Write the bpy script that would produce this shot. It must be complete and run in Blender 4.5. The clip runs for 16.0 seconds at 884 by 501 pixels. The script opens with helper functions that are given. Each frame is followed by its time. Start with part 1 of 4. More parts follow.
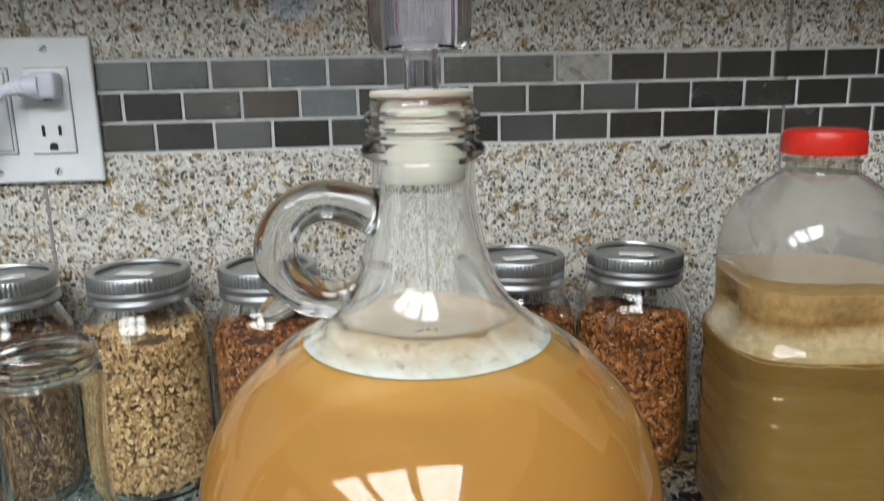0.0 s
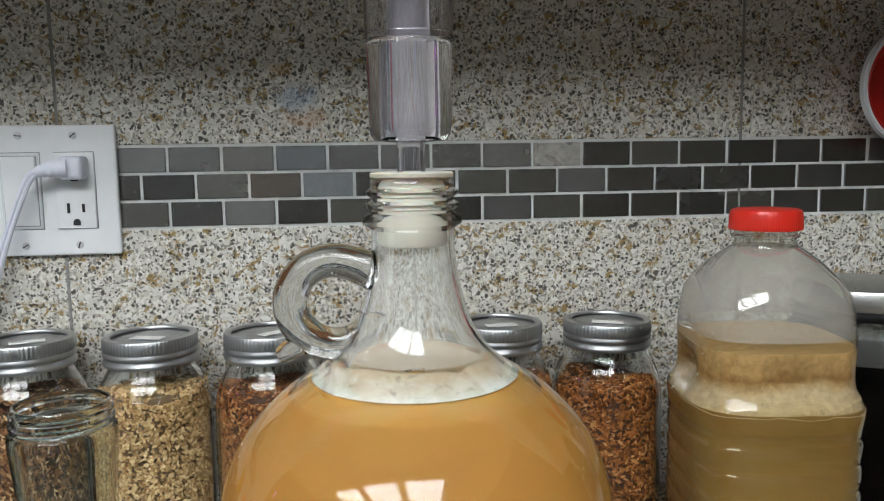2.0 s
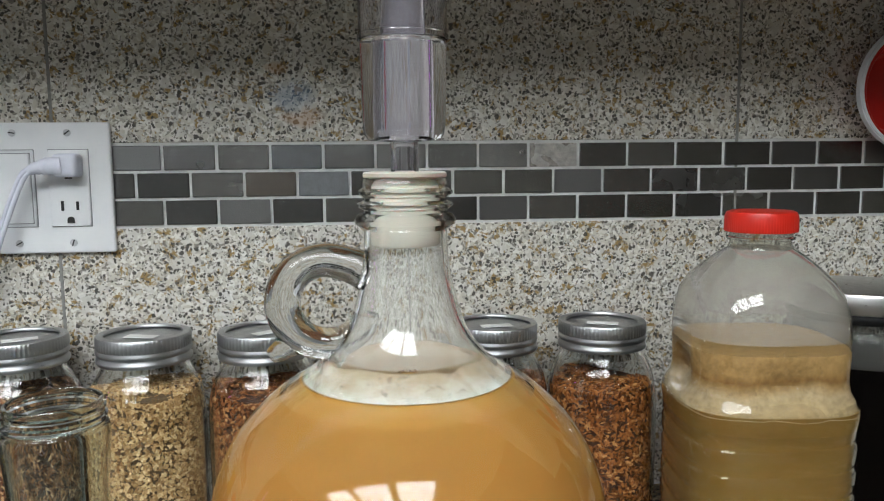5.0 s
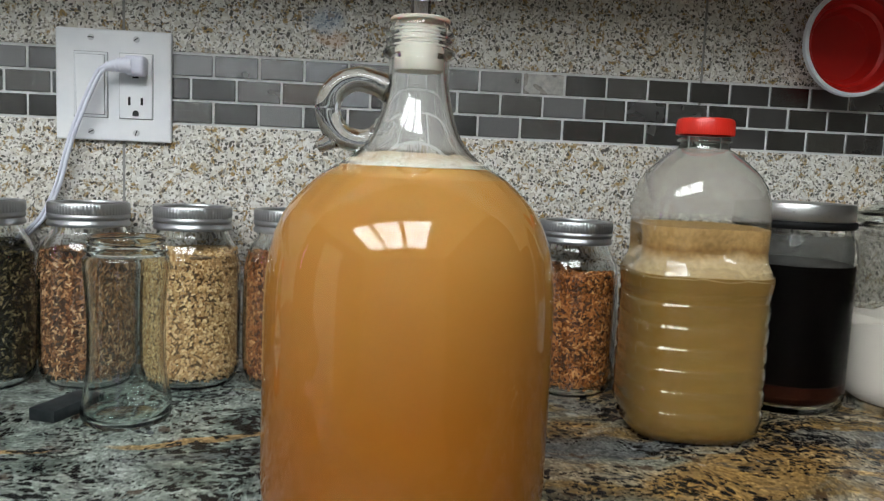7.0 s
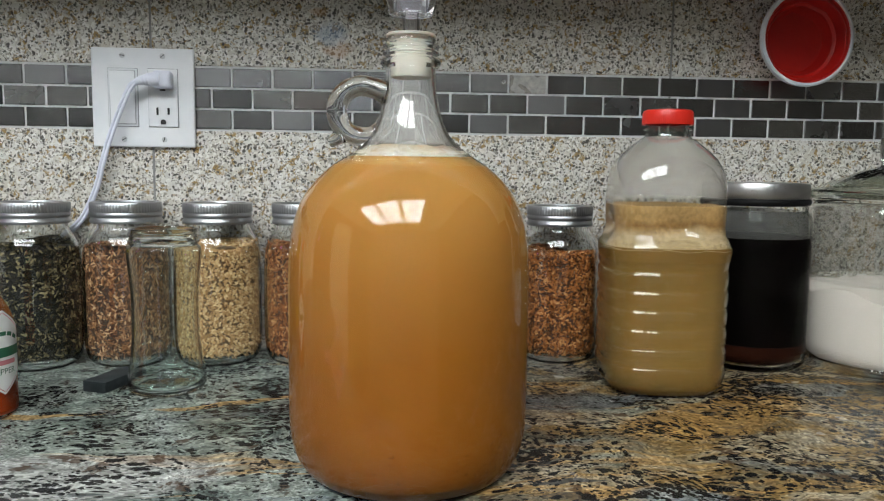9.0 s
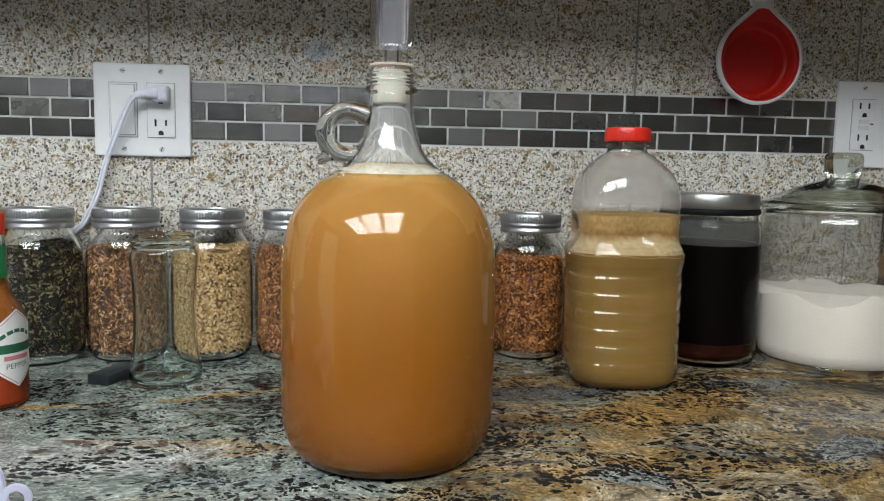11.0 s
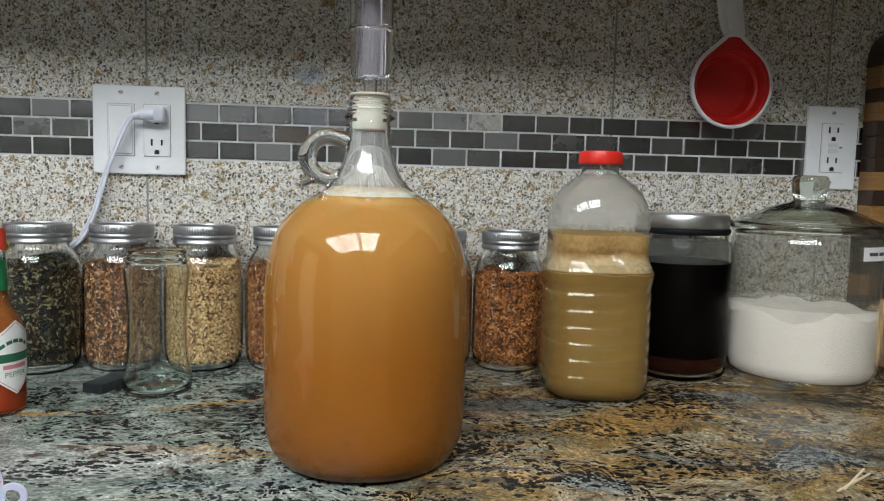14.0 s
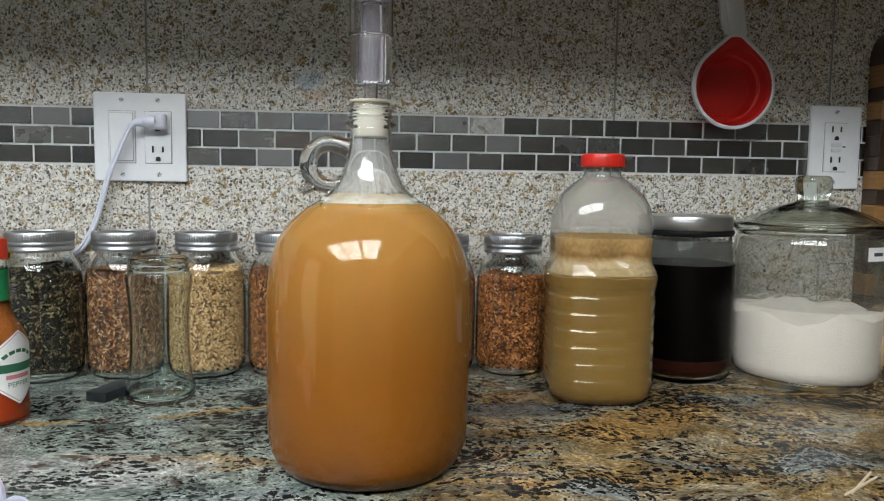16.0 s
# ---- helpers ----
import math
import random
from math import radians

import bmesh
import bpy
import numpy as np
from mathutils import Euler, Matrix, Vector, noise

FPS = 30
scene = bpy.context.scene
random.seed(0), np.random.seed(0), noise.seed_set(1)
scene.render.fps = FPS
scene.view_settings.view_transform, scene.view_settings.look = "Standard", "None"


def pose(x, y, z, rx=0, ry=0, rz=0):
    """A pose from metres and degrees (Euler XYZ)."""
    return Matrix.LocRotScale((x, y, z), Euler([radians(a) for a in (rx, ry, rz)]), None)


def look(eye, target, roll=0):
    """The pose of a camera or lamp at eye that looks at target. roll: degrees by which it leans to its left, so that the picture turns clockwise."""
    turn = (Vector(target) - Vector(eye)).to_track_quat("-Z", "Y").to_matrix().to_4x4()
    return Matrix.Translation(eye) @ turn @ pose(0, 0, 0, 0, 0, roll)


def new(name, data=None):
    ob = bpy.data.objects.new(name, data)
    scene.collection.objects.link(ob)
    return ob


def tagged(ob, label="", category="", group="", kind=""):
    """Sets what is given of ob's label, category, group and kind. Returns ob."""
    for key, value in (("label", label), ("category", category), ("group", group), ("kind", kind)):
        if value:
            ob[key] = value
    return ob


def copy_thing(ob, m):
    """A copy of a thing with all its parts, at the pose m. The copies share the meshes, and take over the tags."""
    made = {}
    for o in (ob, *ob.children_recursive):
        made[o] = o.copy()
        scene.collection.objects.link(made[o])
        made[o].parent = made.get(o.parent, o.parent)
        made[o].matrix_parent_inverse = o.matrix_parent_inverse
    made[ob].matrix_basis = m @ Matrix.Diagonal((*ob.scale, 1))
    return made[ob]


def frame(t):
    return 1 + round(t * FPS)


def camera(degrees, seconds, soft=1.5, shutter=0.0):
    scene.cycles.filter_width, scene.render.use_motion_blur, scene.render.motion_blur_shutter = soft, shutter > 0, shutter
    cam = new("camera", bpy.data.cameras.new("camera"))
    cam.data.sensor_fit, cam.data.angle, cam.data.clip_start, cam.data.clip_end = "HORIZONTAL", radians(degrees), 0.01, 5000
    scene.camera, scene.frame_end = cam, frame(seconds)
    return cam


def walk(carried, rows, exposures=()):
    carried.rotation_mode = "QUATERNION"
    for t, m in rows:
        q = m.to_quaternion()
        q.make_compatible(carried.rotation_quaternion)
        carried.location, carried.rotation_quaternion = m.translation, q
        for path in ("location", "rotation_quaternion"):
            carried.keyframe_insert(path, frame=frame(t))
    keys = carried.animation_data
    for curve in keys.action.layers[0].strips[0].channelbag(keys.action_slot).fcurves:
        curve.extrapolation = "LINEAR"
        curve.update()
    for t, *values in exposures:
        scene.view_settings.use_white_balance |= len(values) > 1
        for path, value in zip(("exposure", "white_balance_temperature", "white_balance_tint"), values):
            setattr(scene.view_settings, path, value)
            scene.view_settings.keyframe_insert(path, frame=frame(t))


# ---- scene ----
cam = camera(60.0, 16.0, soft=1.1, shutter=0.5)
PATH = [
    (0, (0.035, -0.654, 0.322), (0.188, 1.291, -0.121), -1.2),
    (0.5, (0.034, -0.67, 0.322), (0.183, 1.309, 0.068), -1.7),
    (1, (0.032, -0.697, 0.322), (0.221, 1.286, 0.147), -1.4),
    (1.5, (0.031, -0.708, 0.323), (0.222, 1.273, 0.118), -1.2),
    (2, (0.032, -0.714, 0.322), (0.217, 1.264, 0.091), -0.9),
    (2.5, (0.032, -0.712, 0.322), (0.221, 1.264, 0.078), -0.7),
    (3, (0.033, -0.71, 0.322), (0.215, 1.267, 0.081), -0.8),
    (5.5, (0.034, -0.715, 0.322), (0.227, 1.262, 0.091), -0.5),
    (6, (0.03, -0.749, 0.3), (0.122, 1.233, 0.048), -0.6),
    (6.5, (0.031, -0.815, 0.253), (0.251, 1.16, 0.029), 0.2),
    (7, (0.026, -0.851, 0.232), (0.208, 1.129, 0.014), 2.5),
    (7.5, (0.025, -0.895, 0.219), (0.225, 1.078, -0.041), 1.4),
    (8, (0.029, -0.925, 0.219), (0.162, 1.055, -0.025), 0.2),
    (8.5, (0.029, -0.942, 0.223), (0.16, 1.041, 0.0), 0.5),
    (9, (0.028, -0.947, 0.223), (0.191, 1.035, 0.01), 0.7),
    (9.5, (0.031, -0.983, 0.23), (0.21, 0.997, 0.02), 0.3),
    (12, (0.028, -1.046, 0.242), (0.236, 0.932, 0.027), 1.7),
    (12.2, (0.037, -1.069, 0.247), (0.193, 0.917, 0.07), 0.8),
    (12.5, (0.041, -1.074, 0.248), (0.254, 0.909, 0.102), 0.9),
    (13, (0.052, -1.07, 0.251), (0.274, 0.911, 0.089), 0.9),
    (13.5, (0.048, -1.058, 0.247), (0.254, 0.925, 0.081), 1.4),
    (14, (0.047, -1.056, 0.245), (0.249, 0.925, 0.065), 1.5),
    (14.5, (0.048, -1.051, 0.247), (0.239, 0.93, 0.049), 1.4),
    (15, (0.046, -1.051, 0.247), (0.241, 0.93, 0.054), 1.3),
    (15.5, (0.047, -1.051, 0.248), (0.243, 0.931, 0.059), 1.1),
    (16, (0.048, -1.053, 0.25), (0.242, 0.93, 0.07), 0.9),
]
walk(cam, [(t, look(eye, target, roll)) for t, eye, target, roll in PATH], [(0, -0.06), (0.7, -0.16), (5.5, -0.17), (7, -0.12), (12, -0.06), (16, -0.07)])

# ---------------------------------------------------------------- light
world = bpy.data.worlds.new("room_air")
world.use_nodes = True
world.node_tree.nodes["Background"].inputs["Color"].default_value = (0.6, 0.65, 0.7, 1)
world.node_tree.nodes["Background"].inputs["Strength"].default_value = 0.004
scene.world = world
LAMP = 15.8


# ---------------------------------------------------------------- node helpers
def material(name, color=(0.5, 0.5, 0.5), rough=0.5, metal=0.0, **more):
    m = bpy.data.materials.new(name)
    m.use_nodes = True
    b = m.node_tree.nodes["Principled BSDF"]
    b.inputs["Base Color"].default_value = (*color, 1)
    b.inputs["Roughness"].default_value = rough
    b.inputs["Metallic"].default_value = metal
    for key, value in more.items():
        b.inputs[key.replace("_", " ")].default_value = value
    return m


def bsdf(m):
    return m.node_tree.nodes["Principled BSDF"]


def add(m, kind, **settings):
    n = m.node_tree.nodes.new(kind)
    for key, value in settings.items():
        if key in ("operation", "blend_type", "data_type", "feature", "interpolation_type", "vector_type", "noise_dimensions", "distance"):
            if key == "operation":
                n.operation = value
            elif key == "blend_type":
                n.blend_type = value
            elif key == "data_type":
                n.data_type = value
            elif key == "feature":
                n.feature = value
        else:
            n.inputs[key.replace("_", " ")].default_value = value
    return n


def link(m, a, b):
    m.node_tree.links.new(a, b)


def place(m, scale=(1, 1, 1), turn=0.0, use="Position"):
    """Coordinates in metres, scaled and turned about z."""
    if use == "Position":
        src = add(m, "ShaderNodeNewGeometry").outputs["Position"]
    else:
        src = add(m, "ShaderNodeTexCoord").outputs["Object"]
    n = add(m, "ShaderNodeMapping")
    n.inputs["Scale"].default_value = scale
    n.inputs["Rotation"].default_value = (0, 0, turn)
    link(m, src, n.inputs["Vector"])
    return n.outputs["Vector"]


def noise_tex(m, vec, scale, detail=3.0, rough=0.55, distort=0.0):
    n = add(m, "ShaderNodeTexNoise", Scale=scale, Detail=detail, Roughness=rough, Distortion=distort)
    link(m, vec, n.inputs["Vector"])
    return n


def warp(m, vec, scale, amount):
    """The same coordinates, pushed about by noise."""
    n = noise_tex(m, vec, scale, 2.0)
    s = add(m, "ShaderNodeVectorMath", operation="MULTIPLY_ADD")
    link(m, n.outputs["Color"], s.inputs[0])
    s.inputs[1].default_value = (amount,) * 3
    link(m, vec, s.inputs[2])
    return s.outputs["Vector"]


def cells(m, vec, scale, feature="F1"):
    n = add(m, "ShaderNodeTexVoronoi", feature=feature, Scale=scale)
    link(m, vec, n.inputs["Vector"])
    return n


def ramp(m, fac, stops, constant=False):
    n = add(m, "ShaderNodeValToRGB")
    n.color_ramp.interpolation = "CONSTANT" if constant else "LINEAR"
    e = n.color_ramp.elements
    while len(e) < len(stops):
        e.new(0.5)
    for k, (pos, col) in enumerate(stops):
        e[k].position = pos
        c = col if isinstance(col, tuple) else (col, col, col)
        e[k].color = (*c, 1)
    link(m, fac, n.inputs["Fac"])
    return n.outputs["Color"]


def mix(m, fac, a, b, blend="MIX"):
    n = add(m, "ShaderNodeMix", data_type="RGBA")
    n.blend_type = blend
    if isinstance(fac, float):
        n.inputs[0].default_value = fac
    else:
        link(m, fac, n.inputs[0])
    for v, slot in ((a, 6), (b, 7)):
        if isinstance(v, tuple):
            n.inputs[slot].default_value = (*v, 1)
        else:
            link(m, v, n.inputs[slot])
    return n.outputs[2]


def calc(m, op, a, b=0.0, c=0.0):
    n = add(m, "ShaderNodeMath", operation=op)
    for k, v in enumerate((a, b, c)):
        if isinstance(v, (int, float)):
            n.inputs[k].default_value = v
        else:
            link(m, v, n.inputs[k])
    return n.outputs[0]


def split(m, vec):
    n = add(m, "ShaderNodeSeparateXYZ")
    link(m, vec, n.inputs[0])
    return n.outputs


def bump(m, height, strength, distance):
    n = add(m, "ShaderNodeBump", Strength=strength, Distance=distance)
    link(m, height, n.inputs["Height"])
    link(m, n.outputs["Normal"], bsdf(m).inputs["Normal"])


def glass(name, color=(1, 1, 1), ior=1.5, rough=0.0):
    return material(name, color, rough, 0.0, Transmission_Weight=1.0, IOR=ior)


# ---------------------------------------------------------------- materials
def granite_tile():
    m = material("wall_granite", rough=0.34)
    v = warp(m, warp(m, place(m), 70, 0.008), 320, 0.002)
    c = cells(m, v, 330)
    r = split(m, c.outputs["Color"])
    base = ramp(m, r[0], [(0.0, (0.57, 0.545, 0.48)), (0.3, (0.75, 0.74, 0.70)), (0.55, (0.61, 0.59, 0.525)), (0.72, (0.45, 0.43, 0.385)), (0.86, (0.69, 0.67, 0.62))], True)
    big = split(m, cells(m, v, 120).outputs["Color"])
    base = mix(m, calc(m, "MULTIPLY", calc(m, "GREATER_THAN", big[2], 0.72), 0.6), base, (0.62, 0.61, 0.58))
    gold = ramp(m, noise_tex(m, v, 105, 4, 0.65).outputs["Fac"], [(0.525, 0.0), (0.61, 1.0)])
    base = mix(m, calc(m, "MULTIPLY", gold, calc(m, "GREATER_THAN", r[1], 0.38)), base, (0.31, 0.205, 0.072))
    d = cells(m, v, 250)
    dr = split(m, d.outputs["Color"])
    shape = calc(m, "MULTIPLY_ADD", dr[1], 0.36, 0.17)
    ragged = calc(m, "ADD", d.outputs["Distance"], calc(m, "MULTIPLY", calc(m, "SUBTRACT", noise_tex(m, place(m), 480, 2).outputs["Fac"], 0.5), 0.7))
    fleck = calc(m, "MULTIPLY", calc(m, "GREATER_THAN", dr[0], 0.36), calc(m, "LESS_THAN", ragged, shape))
    base = mix(m, calc(m, "MULTIPLY", fleck, 0.92), base, (0.026, 0.023, 0.018))
    e = cells(m, v, 520)
    er = split(m, e.outputs["Color"])
    base = mix(m, calc(m, "MULTIPLY", calc(m, "GREATER_THAN", er[2], 0.82), 0.7), base, (0.12, 0.105, 0.085))
    cloud = noise_tex(m, place(m), 9, 3).outputs["Fac"]
    base = mix(m, 0.3, base, ramp(m, cloud, [(0.3, (0.72, 0.66, 0.55)), (0.7, (1.0, 1.0, 1.0))]), "MULTIPLY")
    # a blue and ochre reflection, painted into the stone's colour
    p = split(m, warp(m, place(m), 35, 0.018))
    for x, z, rx, rz, col in ((-0.022, 0.392, 0.026, 0.016, (0.20, 0.30, 0.46)), (-0.035, 0.415, 0.012, 0.006, (0.5, 0.24, 0.05)), (-0.015, 0.372, 0.024, 0.008, (0.5, 0.27, 0.12))):
        q = calc(m, "ADD", calc(m, "POWER", calc(m, "DIVIDE", calc(m, "SUBTRACT", p[0], x), rx), 2.0), calc(m, "POWER", calc(m, "DIVIDE", calc(m, "SUBTRACT", p[2], z), rz), 2.0))
        base = mix(m, ramp(m, q, [(0.15, 0.42), (1.0, 0.0)]), base, col)
    link(m, base, bsdf(m).inputs["Base Color"])
    link(m, ramp(m, noise_tex(m, place(m), 60, 2).outputs["Fac"], [(0.3, 0.32), (0.7, 0.48)]), bsdf(m).inputs["Roughness"])
    bump(m, c.outputs["Distance"], 0.08, 0.0006)
    return m


AMBER, GOLD, BLUE, SLATE_GREY = (0.36, 0.225, 0.085), (0.34, 0.20, 0.065), (0.20, 0.235, 0.245), (0.10, 0.11, 0.11)
SEAMS = [(-0.29, -0.262, 0.085, 0.007, 12, AMBER, 0.9), (-0.115, -0.215, 0.075, 0.007, 16, AMBER, 0.85), (-0.09, -0.245, 0.090, 0.010, 12, SLATE_GREY, 0.7),
         (0.335, -0.285, 0.135, 0.038, 22, GOLD, 0.75), (0.20, -0.235, 0.110, 0.032, 10, SLATE_GREY, 0.8), (0.245, -0.455, 0.045, 0.020, 4, BLUE, 0.9), (0.452, -0.400, 0.055, 0.032, 24, BLUE, 0.8),
         (-0.20, -0.40, 0.12, 0.05, 10, (0.40, 0.39, 0.37), 0.6)]


def counter_granite():
    m = material("counter_granite", rough=0.2)
    bsdf(m).inputs["Specular IOR Level"].default_value = 0.16
    flow = warp(m, warp(m, place(m), 5, 0.11), 24, 0.018)

    def along(sx, sy, turn):
        n = add(m, "ShaderNodeMapping")
        n.inputs["Scale"].default_value = (sx, sy, 1)
        n.inputs["Rotation"].default_value = (0, 0, radians(turn))
        link(m, flow, n.inputs["Vector"])
        return n.outputs["Vector"]

    x = split(m, place(m))
    n1 = noise_tex(m, along(5, 8, -10), 1.5, 5, 0.66).outputs["Fac"]
    grey = ramp(m, n1, [(0.30, (0.050, 0.070, 0.063)), (0.40, (0.128, 0.158, 0.138)), (0.50, (0.27, 0.30, 0.265)), (0.58, (0.165, 0.192, 0.170)), (0.66, (0.23, 0.245, 0.213)), (0.74, (0.33, 0.29, 0.235))])
    gold = ramp(m, n1, [(0.28, (0.045, 0.050, 0.050)), (0.38, (0.15, 0.130, 0.088)), (0.47, (0.23, 0.145, 0.050)), (0.56, (0.36, 0.305, 0.21)), (0.66, (0.13, 0.080, 0.030)), (0.76, (0.30, 0.265, 0.20))])
    shift = noise_tex(m, along(3, 8, -14), 1.0, 3).outputs["Fac"]
    side = calc(m, "ADD", x[0], calc(m, "MULTIPLY", calc(m, "SUBTRACT", shift, 0.5), 1.5))
    side = calc(m, "SUBTRACT", side, calc(m, "MULTIPLY", calc(m, "ADD", x[1], 0.3), 0.35))
    golden = ramp(m, side, [(0.03, 0.0), (0.20, 1.0)])
    base = mix(m, golden, grey, gold)
    # amber seams
    seam = ramp(m, noise_tex(m, along(1.4, 13, -8), 1.4, 3, 0.5).outputs["Fac"], [(0.575, 0.0), (0.61, 0.85), (0.645, 0.0)])
    base = mix(m, seam, base, (0.36, 0.215, 0.075))
    # blue-grey lenses
    lens = ramp(m, noise_tex(m, along(4, 13, -5), 1.15, 2, 0.4).outputs["Fac"], [(0.62, 0.0), (0.64, 0.55)])
    base = mix(m, lens, base, (0.19, 0.225, 0.235))
    # the seams, lenses and drifts that stand out
    q = split(m, flow)
    for cx, cy, rx, ry, turn, col, much in SEAMS:
        c, s = math.cos(radians(turn)), math.sin(radians(turn))
        dx, dy = calc(m, "SUBTRACT", q[0], cx + 0.064), calc(m, "SUBTRACT", q[1], cy + 0.064)
        u = calc(m, "DIVIDE", calc(m, "ADD", calc(m, "MULTIPLY", dx, c), calc(m, "MULTIPLY", dy, s)), rx)
        v = calc(m, "DIVIDE", calc(m, "SUBTRACT", calc(m, "MULTIPLY", dy, c), calc(m, "MULTIPLY", dx, s)), ry)
        e = calc(m, "ADD", calc(m, "MULTIPLY", u, u), calc(m, "MULTIPLY", v, v))
        base = mix(m, calc(m, "MULTIPLY", ramp(m, e, [(0.55, 1.0), (1.0, 0.0)]), much), base, col)
    # patches of pale feldspar and dark hornblende
    patch = noise_tex(m, along(32, 34, -14), 1.5, 6, 0.72).outputs["Fac"]
    base = mix(m, 0.85, base, ramp(m, patch, [(0.33, 0.42), (0.44, 0.90), (0.55, 1.1), (0.66, 1.85)]), "MULTIPLY")
    # fine crystal grain
    g = split(m, cells(m, flow, 420).outputs["Color"])
    base = mix(m, 0.85, base, ramp(m, g[0], [(0.0, 0.5), (0.3, 1.0), (0.62, 0.78), (0.85, 1.45)], True), "MULTIPLY")
    # long dark wavy streaks
    lines = ramp(m, noise_tex(m, along(8, 40, -14), 1.6, 4, 0.6).outputs["Fac"], [(0.58, 0.0), (0.62, 1.0)])
    band = ramp(m, noise_tex(m, along(3, 6, -12), 1.7, 2).outputs["Fac"], [(0.50, 0.0), (0.60, 1.0)])
    base = mix(m, calc(m, "MULTIPLY", calc(m, "MULTIPLY", lines, band), 0.85), base, (0.030, 0.038, 0.044))
    # rusty blotches in the gold
    blot = ramp(m, noise_tex(m, along(17, 15, -12), 1.6, 4, 0.65).outputs["Fac"], [(0.60, 0.0), (0.64, 1.0)])
    base = mix(m, calc(m, "MULTIPLY", blot, 0.8), base, (0.060, 0.030, 0.014))
    # black mica flecks, drawn out and gathered in drifts
    drift = noise_tex(m, along(6, 7, -10), 1.6, 3).outputs["Fac"]
    for scale, sy, turn, keep, size in ((76, 1.4, -16, 0.74, 0.30), (120, 1.3, -10, 0.72, 0.32), (230, 1.2, -16, 0.74, 0.36)):
        f = cells(m, along(1, sy, turn), scale)
        fr = split(m, f.outputs["Color"])
        ragged = calc(m, "ADD", f.outputs["Distance"], calc(m, "MULTIPLY", calc(m, "SUBTRACT", noise_tex(m, place(m), 300, 4, 0.7).outputs["Fac"], 0.5), 0.85))
        rare = calc(m, "ADD", keep, calc(m, "MULTIPLY", calc(m, "SUBTRACT", drift, 0.47), 2.9))
        rare = calc(m, "SUBTRACT", rare, calc(m, "MULTIPLY", golden, 0.12))
        on = calc(m, "MULTIPLY", calc(m, "GREATER_THAN", fr[0], rare), calc(m, "LESS_THAN", ragged, calc(m, "MULTIPLY_ADD", fr[1], 0.22, size)))
        base = mix(m, calc(m, "MULTIPLY", on, 0.95), base, (0.008, 0.008, 0.009))
    link(m, base, bsdf(m).inputs["Base Color"])
    link(m, ramp(m, noise_tex(m, place(m), 25, 3).outputs["Fac"], [(0.3, 0.12), (0.75, 0.30)]), bsdf(m).inputs["Roughness"])
    return m


def mosaic(name, dark, light):
    """Dark glazed stone with a hammered surface: some tiles glint all over, others lie smooth."""
    m = material(name, rough=0.3, IOR=2.05)
    bsdf(m).inputs["Specular IOR Level"].default_value = 0.8
    o = add(m, "ShaderNodeObjectInfo").outputs["Random"]
    tone = ramp(m, o, [(0.0, dark), (0.55, tuple(0.6 * a + 0.4 * b for a, b in zip(dark, light))), (1.0, light)])
    n = noise_tex(m, place(m), 130, 4, 0.65)
    tone = mix(m, 0.8, tone, ramp(m, n.outputs["Fac"], [(0.32, 0.45), (0.7, 1.5)]), "MULTIPLY")
    link(m, tone, bsdf(m).inputs["Base Color"])
    other = calc(m, "FRACT", calc(m, "MULTIPLY", o, 7.3))
    broad = noise_tex(m, place(m), 32, 2).outputs["Fac"]
    link(m, ramp(m, calc(m, "ADD", other, calc(m, "MULTIPLY", calc(m, "SUBTRACT", broad, 0.5), 0.7)), [(0.0, 0.14), (0.5, 0.24), (1.0, 0.38)]), bsdf(m).inputs["Roughness"])
    fine = noise_tex(m, place(m), 680, 3, 0.7).outputs["Fac"]
    pits = noise_tex(m, place(m), 230, 2, 0.5).outputs["Fac"]
    bump(m, calc(m, "ADD", fine, calc(m, "MULTIPLY", pits, 0.4)), 0.36, 0.0010)
    return m


def grains(name, stops, rough=0.6):
    m = material(name, rough=rough, Specular_IOR_Level=0.12)
    r = add(m, "ShaderNodeNewGeometry").outputs["Random Per Island"]
    col = ramp(m, r, stops)
    n = noise_tex(m, place(m), 700, 2).outputs["Fac"]
    col = mix(m, 0.5, col, ramp(m, n, [(0.3, 0.55), (0.7, 1.25)]), "MULTIPLY")
    link(m, col, bsdf(m).inputs["Base Color"])
    return m


def wood(name, a, b, along=(4, 4, 60)):
    m = material(name, rough=0.42)
    n = noise_tex(m, place(m, along), 6, 4, 0.6, 1.5).outputs["Fac"]
    link(m, ramp(m, n, [(0.3, a), (0.7, b)]), bsdf(m).inputs["Base Color"])
    bump(m, n, 0.1, 0.001)
    return m


def mottled(name, a, b, scale, rough, bumpy=0.0, **more):
    m = material(name, rough=rough, **more)
    n = noise_tex(m, place(m), scale, 4, 0.6).outputs["Fac"]
    link(m, ramp(m, n, [(0.3, a), (0.7, b)]), bsdf(m).inputs["Base Color"])
    if bumpy:
        bump(m, n, bumpy, 0.001)
    return m


def brushed(name, color, rough):
    m = material(name, color, rough, 1.0)
    n = noise_tex(m, place(m, (1, 1, 14)), 160, 3).outputs["Fac"]
    link(m, ramp(m, n, [(0.3, rough * 0.75), (0.7, rough * 1.35)]), bsdf(m).inputs["Roughness"])
    bump(m, n, 0.05, 0.0004)
    return m


